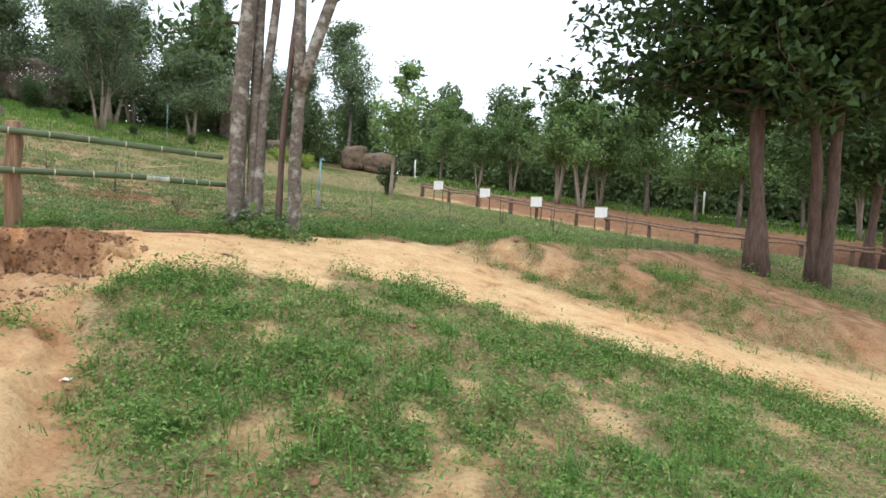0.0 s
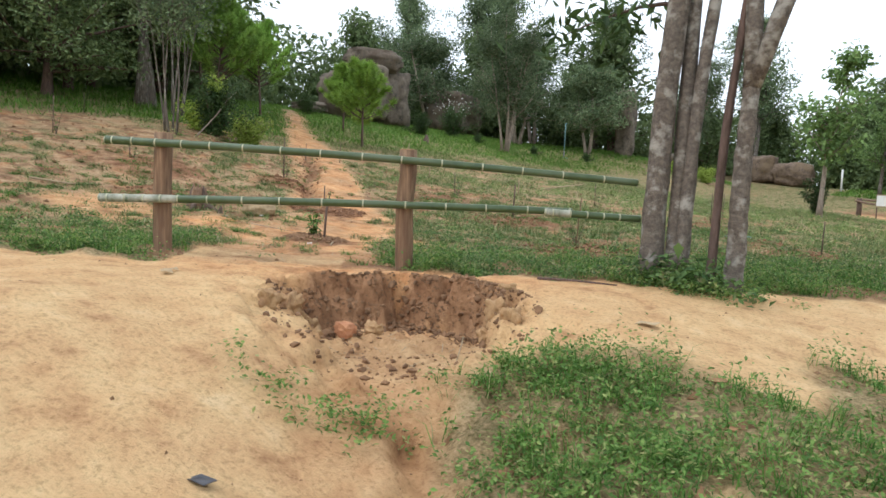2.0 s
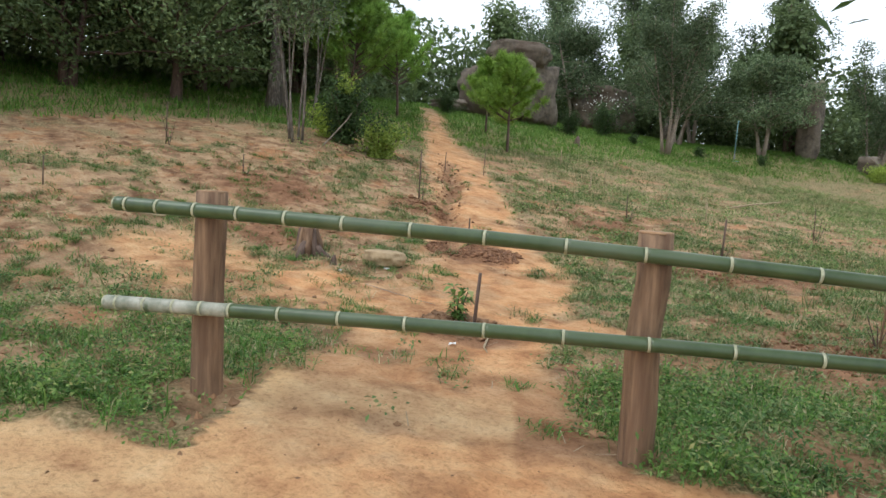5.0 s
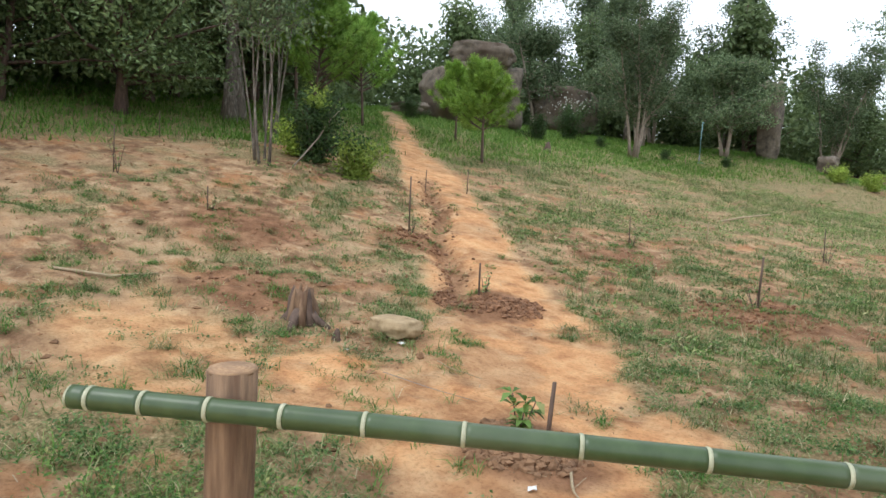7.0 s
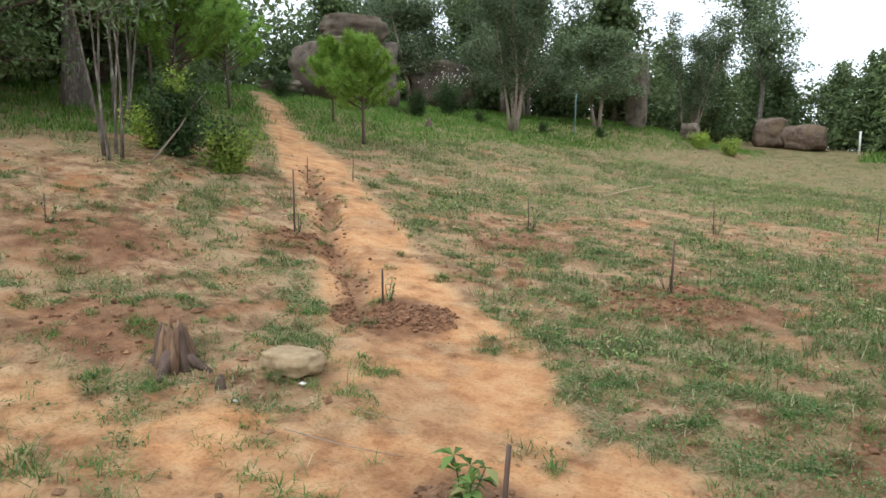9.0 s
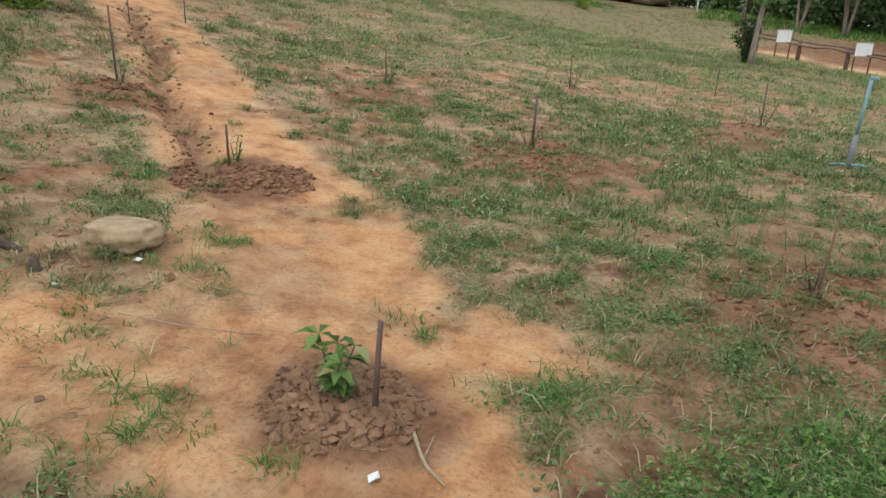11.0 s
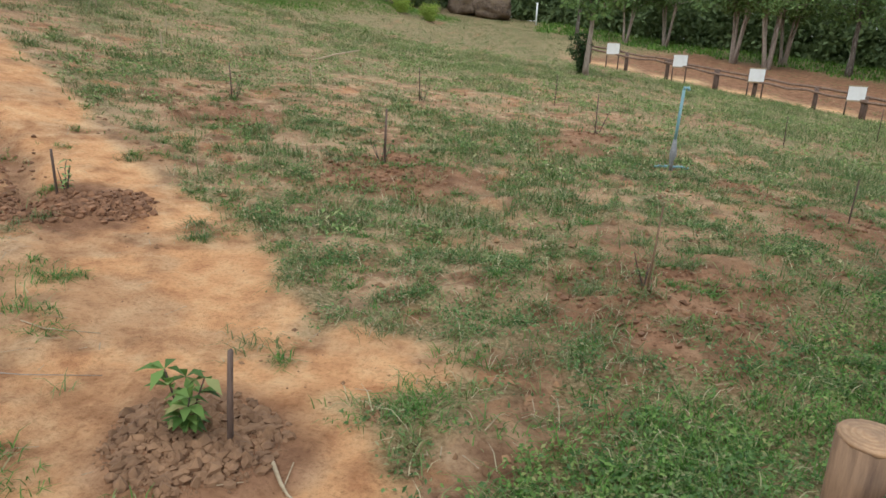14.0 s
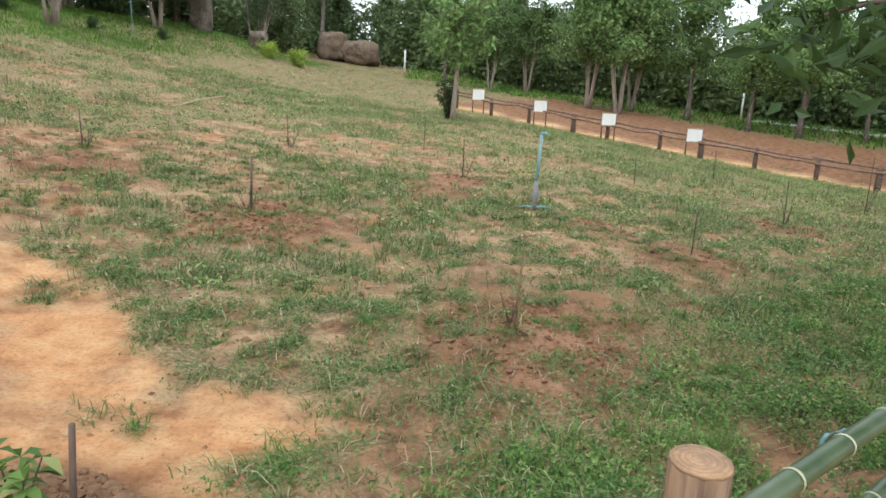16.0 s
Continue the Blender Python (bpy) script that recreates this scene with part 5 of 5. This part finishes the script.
branch([(-5.66, 7.18, 0), (-5.57, 7.06, 0.01), (-5.52, 7.0, 0.01), (-5.42, 6.93, 0)], 0.009, STRAW, "pale bent dry twig on the sand")
branch([(-7.5, 7.9, 0), (-7.2, 7.85, 0.01), (-6.95, 7.95, 0)], 0.004, STRAW, "thin dry twig beside the trail")
branch([(-7.4, 7.35, 0), (-7.0, 7.45, 0.01), (-6.7, 7.6, 0)], 0.0035, BARK_PALE, "thin dark twig on the sand")
branch([(-10.6, 6.1, 0), (-10.3, 6.5, 0.02), (-10.2, 6.9, 0)], 0.016, STRAW, "pale dry branch lying in the field")
branch([(-2.9, 5.75, 0), (-2.7, 5.45, 0.02), (-2.6, 5.25, 0)], 0.006, STRAW, "dry twig in the washed-out hole")
branch([(-9.9, 19.6, 0), (-9.6, 20.3, 0.15), (-9.2, 20.9, 0.3)], 0.03, STRAW, "pale bent pipe-like branch in the field")
branch([(-2.9, 6.75, 0), (-2.6, 6.8, 0.01), (-2.3, 6.9, 0)], 0.012, BARK_BROWN, "dark stick at the edge of the grass")
lean_pole = thing("leaning_pole", -13.95, 10.75, at_ground(-13.95, 10.75))
v, q, t = tube([(0, 0, -0.1), (0.03, 0.3, 0.22), (0.05, 0.6, 0.55), (0.06, 0.85, 0.9), (0.1, 1.1, 1.15)], [0.017, 0.016, 0.014, 0.012, 0.006], 8, wobble=0.05)
part("pole", v, [q, t], BARK_PALE, lean_pole)
tagged(lean_pole, "pale leaning pole in front of a shrub", "pole")


def litter(name, x, y, L, W, mat, label, rz):
    ob = thing(name, x, y, at_ground(x, y, 0.012), rz)
    v = np.array([(-L / 2, 0, 0), (-L / 6, W / 2, 0.012), (L / 4, W / 2.4, 0.006), (L / 2, 0, 0.016), (L / 4, -W / 2, 0.004), (-L / 6, -W / 2.2, 0.014)])
    v2 = np.vstack([v, v - np.array([0, 0, 0.004])])
    side = [(i, i + 6, (i + 1) % 6 + 6, (i + 1) % 6) for i in range(6)]
    part("blade", v2, [np.array([(0, 1, 2, 5), (5, 2, 3, 4), (11, 8, 7, 6), (10, 9, 8, 11)]), np.array(side)], mat, ob, smooth=False)
    return tagged(ob, label, "litter", "scraps on the ground")


litter("fallen_leaf", -1.77, 6.09, 0.16, 0.09, DRY_LEAF, "pale curled fallen leaf on sandy earth", 30)
litter("fallen_leaf", -4.44, 4.53, 0.13, 0.08, DRY_LEAF, "pale curled fallen leaf on sandy earth", 110)
litter("fallen_leaf", -4.3, 4.42, 0.1, 0.06, DRY_LEAF, "pale curled fallen leaf on sandy earth", 200)
litter("plastic_scrap", -2.36, 3.4, 0.13, 0.06, BLACK, "black plastic scrap on sandy earth", 20)
litter("paper_scrap", -1.75, 3.85, 0.07, 0.04, WHITE, "small white paper scrap", 20)
litter("paper_scrap", -5.68, 6.86, 0.06, 0.04, WHITE, "small white paper scrap", 80)
litter("paper_scrap", -7.75, 7.85, 0.07, 0.04, WHITE, "small white paper scrap", 10)
litter("paper_scrap", -7.9, 7.4, 0.05, 0.03, WHITE, "small white paper scrap", 50)


# ---- lumps of earth ----
def scatter(x0, x1, y0, y1, count, seed):
    rnd = np.random.default_rng(seed)
    return rnd.uniform(x0, x1, count), rnd.uniform(y0, y1, count), rnd


# clods crowd the back wall, their dark colour adding to its painted shade
px, py, rnd = scatter(-4.6, -1.6, 4.0, 7.0, 26000, 71)
ps, pw = along(px, py)
pd = np.sqrt(((ps - 1.85) / 0.92) ** 2 + ((pw - 1.3) / 0.8) ** 2)
keep = (pd < 0.98) & (rnd.random(len(px)) < np.where(pw < 1.2, 0.95, 0.12)) & (pd > 0.42 * rnd.random(len(px)) ** 0.3)
px, py = px[keep], py[keep]
size = 0.007 + 0.019 * rnd.random(len(px)) ** 6
v, f = lumps(px, py, relief(px, py) + size * 0.15, size, rnd, 0.9, (ICO_V, ICO_F))
tagged(new("pit_clods", mesh_of("pit_clods", v, f, PIT_CLOD)), "dark crumbling earth clods on the sides of the hole", "soil", kind="stuff")

px, py, rnd = scatter(-16, 6, 3, 22, 36000, 72)
sa, gr, re, hi, og = cover(px, py)
dens = np.clip(1 - np.hypot(px + 6, py - 9) / 15, 0.1, 1) * np.where(sa > 0.5, 0.12, 0.8) * (1 - 0.8 * hi)
keep = rnd.random(len(px)) < dens
px, py, sa = px[keep], py[keep], sa[keep]
size = 0.006 + 0.034 * rnd.random(len(px)) ** 5 * np.where(sa > 0.5, 0.25, 1.0)
v, f = lumps(px, py, relief(px, py) + size * 0.1, size, rnd, 0.8, (OCT_V, OCT_F))
tagged(new("soil_clods", mesh_of("soil_clods", v, f, CLOD)), "scattered brown clods and pebbles in the field", "soil", kind="stuff")


# crumbled blocks along the rain gully
rnd = np.random.default_rng(73)
kx, ky = np.array([p[0] for p in GULLY]), np.array([p[1] for p in GULLY])
tt = rnd.uniform(0.3, len(GULLY) - 1, 800)
px, py = np.interp(tt, np.arange(len(GULLY)), kx) + rnd.normal(-0.08, 0.13, 800), np.interp(tt, np.arange(len(GULLY)), ky) + rnd.normal(0, 0.13, 800)
size = 0.006 + 0.028 * rnd.random(800) ** 6
v, f = lumps(px, py, relief(px, py) + size * 0.1, size, rnd, 0.75)
tagged(new("gully_clods", mesh_of("gully_clods", v, f, RED_CLOD)), "broken red-brown earth crumbs along the rain gully", "soil", kind="stuff")


# ---- grass and weeds ----
def blades(px, py, per, spread, length, width, rnd, lean=0.5, plain=False):
    n = len(px) * per
    k = np.repeat(np.arange(len(px)), per)
    big = np.repeat(rnd.uniform(0.6, 1.3, len(px)), per)
    bx, by = px[k] + rnd.normal(0, spread, n), py[k] + rnd.normal(0, spread, n)
    bz = relief(px, py)[k] - 0.01
    a = rnd.uniform(0, 2 * np.pi, n)
    L = length * big * rnd.uniform(0.5, 1.2, n)
    ln = lean * rnd.uniform(0.2, 1.5, n)
    tx, ty = np.cos(a) * ln * L, np.sin(a) * ln * L
    wx, wy = -np.sin(a) * width / 2, np.cos(a) * width / 2
    base = np.stack([bx, by, bz], 1)
    wide = np.stack([wx, wy, 0 * wx], 1)
    mid = base + np.stack([tx * 0.4, ty * 0.4, L * 0.6], 1)
    tip = base + np.stack([tx, ty, L * (0.95 - 0.25 * ln)], 1)
    if plain:
        return np.stack([base - wide, base + wide, tip], 1).reshape(-1, 3), np.arange(3 * n).reshape(-1, 3)
    v = np.stack([base - wide, base + wide, mid + wide * 0.8, tip, mid - wide * 0.8], 1).reshape(-1, 3)
    i = np.arange(n)[:, None] * 5
    return v, [i + np.array([0, 1, 2, 4]), i + np.array([4, 2, 3])]


def weeds(px, py, per, spread, height, leaf, rnd):
    n = len(px) * per
    k = np.repeat(np.arange(len(px)), per)
    big = np.repeat(rnd.uniform(0.4, 1.3, len(px)), per)
    x, y = px[k] + rnd.normal(0, spread, n), py[k] + rnd.normal(0, spread, n)
    z = relief(px, py)[k] + np.broadcast_to(height, np.shape(px))[k] * big * rnd.random(n) ** 1.2 + 0.006
    nr = unit(rnd.normal(size=(n, 3)) * 0.55 + np.array([0, 0, 1.0]))
    return leaf_quads(np.stack([x, y, z], 1), nr, leaf, leaf * 0.5, rnd, 0.12)


def stuff(name, made, mat, label):
    return tagged(new(name, mesh_of(name, made[0], made[1], mat)), label, "grass", kind="stuff")


# weeds of the bank and the fence foot
px, py, rnd = scatter(-7.5, 10, -4.0, 11.5, 120000, 81)
sa, gr, re, hi, og = cover(px, py)
ps, pw = along(px, py)
lush = np.where(pw > 0, gr, gr * step(-1.7, -0.7, pw)) * (0.3 + 0.7 * step(0.42, 0.52, fbm(px, py, 0.5, 31)))
keep = rnd.random(len(px)) < lush * np.clip(1.4 - np.hypot(px + 0.8, py - 4.5) / 8, 0.1, 1)
mound = 0.03 + 0.16 * step(0.46, 0.62, fbm(px, py, 0.42, 36, 2))
stuff("weeds", weeds(px[keep], py[keep], 9, 0.04, mound[keep], 0.03, rnd), LEAF_WEED, "dense low green weeds on the bank and at the fence foot")
keep2 = rnd.random(len(px)) < lush * 0.34 * np.clip(1.3 - np.hypot(px + 1.5, py - 5) / 11, 0.15, 1)
stuff("bank_grass", blades(px[keep2], py[keep2], 8, 0.025, 0.14, 0.005, rnd, 1.1), LEAF_GRASS, "tufts of green grass among the weeds")
crest = np.exp(-((pw - 2.7) / 0.5) ** 2 - ((ps - 2.9) / 0.9) ** 2)
keep3 = keep & (fbm(px, py, 0.6, 41) + 0.2 * crest > 0.505) & (rnd.random(len(px)) < 0.45)
stuff("tall_weeds", weeds(px[keep3], py[keep3], 16, 0.05, 0.15, 0.032, rnd), LEAF_WEED, "taller leafy weeds standing in clumps")

# the near field: creeping weeds and tufts
px, py, rnd = scatter(-14, 6, 3.5, 17, 75000, 82)
sa, gr, re, hi, og = cover(px, py)
ps, pw = along(px, py)
near = np.clip(1.15 - np.hypot(px + 5.5, py - 8) / 11, 0.12, 1)
field = gr * (pw < 0.2)
mat = step(0.47, 0.54, fbm(px, py, 0.5, 33, 3))
keep = rnd.random(len(px)) < field * near * (0.16 + 0.84 * mat) * (0.7 + 0.3 * step(-3.2, -1.0, pw))
stuff("field_weeds", weeds(px[keep], py[keep], 13, 0.045, (0.025 + 0.11 * step(0.5, 0.64, fbm(px, py, 0.4, 37, 2)))[keep], 0.03, rnd), LEAF_FIELD, "patchy creeping green weeds in the field")
keep = rnd.random(len(px)) < (field * (0.16 + 0.45 * mat) + 0.03 * (pw < -0.3) * (sa < 0.5)) * near
stuff("field_grass", blades(px[keep], py[keep], 9, 0.03, 0.095, 0.006, rnd, 1.35), LEAF_DRY, "patchy thin grass tufts with dry blades in the field")
keep = rnd.random(len(px)) < field * near * 0.07 * step(0.5, 0.56, fbm(px, py, 0.9, 35, 2))
stuff("leafy_mats", weeds(px[keep], py[keep], 30, 0.06, 0.11, 0.032, rnd), LEAF_FIELD, "bushier leafy weeds standing out of the creeping mats")

# separate tufts standing on bare soil
def tufts(count, seed, x0, x1, y0, y1, weight, mat, name, label, per, length):
    px, py, rnd = scatter(x0, x1, y0, y1, count, seed)
    keep = rnd.random(count) < weight(px, py)
    px, py = px[keep], py[keep]
    rad = rnd.uniform(0.03, 0.11, len(px))
    k = np.repeat(np.arange(len(px)), per)
    qx, qy = px[k] + rnd.normal(0, 1, len(k)) * rad[k], py[k] + rnd.normal(0, 1, len(k)) * rad[k] * 0.8
    return stuff(name, blades(qx, qy, 3, 0.014, length, 0.006, rnd, 1.9), mat, label)


def bare_soil(x, y):
    sa, gr, re, hi, og = cover(x, y)
    s, w = along(x, y)
    lone = 0.9 * (1 - sa) + 0.05 * sa
    return lone * (w < -0.2) * (1 - hi) * np.clip(1.2 - np.hypot(x + 6, y - 8) / 11, 0.15, 1)


tufts(2600, 91, -14, 5, 3.5, 16, bare_soil, LEAF_GRASS, "grass_tufts", "single creeping tufts of green grass on bare soil", 18, 0.065)
tufts(700, 92, -14, 5, 3.5, 16, bare_soil, LEAF_DRY, "dry_tufts", "single half-dry tufts of grass on bare soil", 24, 0.09)

# leafy weeds at the foot of the grey stems and round the hole
wx = np.concatenate([rnd.normal(-1.95, 0.3, 90), rnd.normal(-2.35, 0.12, 12), rnd.normal(-2.7, 0.16, 10), rnd.normal(-2.0, 0.12, 14), rnd.normal(5.2, 0.5, 60)])
wy = np.concatenate([rnd.normal(7.3, 0.14, 90), rnd.normal(4.3, 0.1, 12), rnd.normal(4.1, 0.12, 10), rnd.normal(5.1, 0.1, 14), rnd.normal(10.7, 0.4, 60)])
stuff("foot_plants", weeds(rnd.normal(-1.95, 0.24, 55), rnd.normal(7.3, 0.1, 55), 14, 0.05, 0.22, 0.07, rnd), LEAF_FIELD, "broad-leaved plants at the foot of the grey stems")
stuff("leafy_weeds", weeds(wx, wy, 30, 0.045, 0.12, 0.032, rnd), LEAF_WEED, "broad-leaved weeds at the foot of the stems and the hole")

# bushy weeds standing along the field side of the fence
px, py, rnd = scatter(-6, 1, 4.6, 11.5, 6000, 95)
ps, pw = along(px, py)
band = np.exp(-((pw + 0.75) / 0.55) ** 2) * (ps > 0.5) * step(0.42, 0.58, fbm(px, py, 0.45, 96))
keep = rnd.random(len(px)) < band * 0.55 * (cover(px, py)[0] < 0.3)
stuff("fence_weeds", weeds(px[keep], py[keep], 18, 0.055, 0.14, 0.036, rnd), LEAF_FIELD, "bushy broad-leaved weeds along the bamboo fence")

# the far field and the green slope
px, py, rnd = scatter(-19, 12, 12, 58, 62000, 83)
sa, gr, re, hi, og = cover(px, py)
keep = rnd.random(len(px)) < (gr * 0.5 + 0.05 * (sa < 0.5)) * (hi < 0.6)
stuff("far_grass", blades(px[keep], py[keep], 8, 0.09, 0.08, 0.018, rnd, 1.1, True), LEAF_FAR, "patchy thin grass of the far field")
px, py, rnd = scatter(-34, -8, -4, 52, 100000, 84)
sa, gr, re, hi, og = cover(px, py)
keep = rnd.random(len(px)) < gr * hi * 0.6
stuff("lush_grass", blades(px[keep], py[keep], 7, 0.12, 0.19, 0.024, rnd, 0.8, True), LEAF_LUSH, "bright green lush grass on the slope")
px, py, rnd = scatter(-6, 45, 25, 60, 16000, 85)
sa, gr, re, hi, og = cover(px, py)
keep = rnd.random(len(px)) < gr * ((px - 4.8) * 0.595 + (py - 28.9) * 0.804 > 10)
stuff("verge_grass", blades(px[keep], py[keep], 4, 0.15, 0.25, 0.09, rnd, 0.5, True), LEAF_LUSH, "green grass under the trees beyond the fence")

px, py, rnd = scatter(-17, 9, 10, 31, 15000, 87)
sa, gr, re, hi, og = cover(px, py)
keep = rnd.random(len(px)) < (gr * step(0.45, 0.58, fbm(px, py, 1.2, 97, 2)) + 0.05) * (sa < 0.4) * (hi < 0.5) * 0.8
stuff("standing_tufts", blades(px[keep], py[keep], 16, 0.09, 0.19, 0.011, rnd, 0.8, True), LEAF_DRY, "standing tufts of half-dry grass in the far field")
px, py, rnd = scatter(-17, 9, 10, 33, 9000, 98)
sa, gr, re, hi, og = cover(px, py)
keep = rnd.random(len(px)) < gr * (sa < 0.4) * (hi < 0.5) * (0.2 + 0.7 * step(0.5, 0.6, fbm(px, py, 1.6, 99, 2)))
stuff("far_weeds", weeds(px[keep], py[keep], 18, 0.11, 0.11, 0.06, rnd), LEAF_FAR, "low leafy weed patches in the far field")

# dry straw lying about
px, py, rnd = scatter(-13, 4, 4.5, 16, 9000, 86)
sa, gr, re, hi, og = cover(px, py)
ps, pw = along(px, py)
hole = np.exp(-((ps - 1.85) / 0.4) ** 2 - ((pw - 1.5) / 0.25) ** 2)
keep = ((rnd.random(len(px)) < np.where(sa > 0.5, 0.06, 0.6)) & (pw < 0)) | (hole > 0.2)
px, py = px[keep], py[keep]
n = len(px)
a, L = rnd.uniform(0, np.pi, n), rnd.uniform(0.03, 0.16, n)
z = relief(px, py) + 0.008
d = np.stack([np.cos(a) * L, np.sin(a) * L, rnd.uniform(-0.01, 0.03, n)], 1)
side = np.stack([-np.sin(a), np.cos(a), 0 * a], 1) * 0.0025
c = np.stack([px, py, z], 1)
v = np.stack([c - d / 2 - side, c - d / 2 + side, c + d / 2 + side, c + d / 2 - side], 1).reshape(-1, 3)
stuff("straw_litter", (v, np.arange(4 * n).reshape(-1, 4)), STRAW, "dry straw and stalks strewn over the soil")

# undergrowth that closes the woods
wood = [(-30, -8), (-25.5, 3), (-24, 10), (-27, 18), (-33, 26), (-33, 37), (-27, 45), (-20, 52), (-14, 62), (-6, 61), (2, 53), (10, 49.5), (19, 46), (28, 40.5), (38, 33), (48, 20)]
rnd = np.random.default_rng(88)
cs = []
for (x0, y0), (x1, y1) in zip(wood[:-1], wood[1:]):
    L = math.hypot(x1 - x0, y1 - y0)
    n = int(L * (18 if x0 > -7 else 9))
    t = rnd.random(n)
    cs.append(np.stack([x0 + (x1 - x0) * t + rnd.normal(0, 1.0, n), y0 + (y1 - y0) * t + rnd.normal(0, 1.0, n)], 1))
cs = np.vstack(cs)
k = np.repeat(np.arange(len(cs)), 58)
top = rnd.uniform(0.8, 5.2, len(cs))
off = rnd.normal(size=(len(k), 3)) * 0.5
c = np.stack([cs[k, 0] + off[:, 0], cs[k, 1] + off[:, 1], ground(cs[:, 0], cs[:, 1])[k] + top[k] * rnd.random(len(k)) ** 0.8], 1)
lv, lf = leaf_quads(c, unit(rnd.normal(size=(len(k), 3)) + np.array([0, 0, 0.5])), 0.42, 0.22, rnd, 0.08)
tagged(new("undergrowth", mesh_of("undergrowth", lv, lf, LEAF_DARK)), "dark tangled undergrowth along the wood's edge", "bushes", kind="stuff")
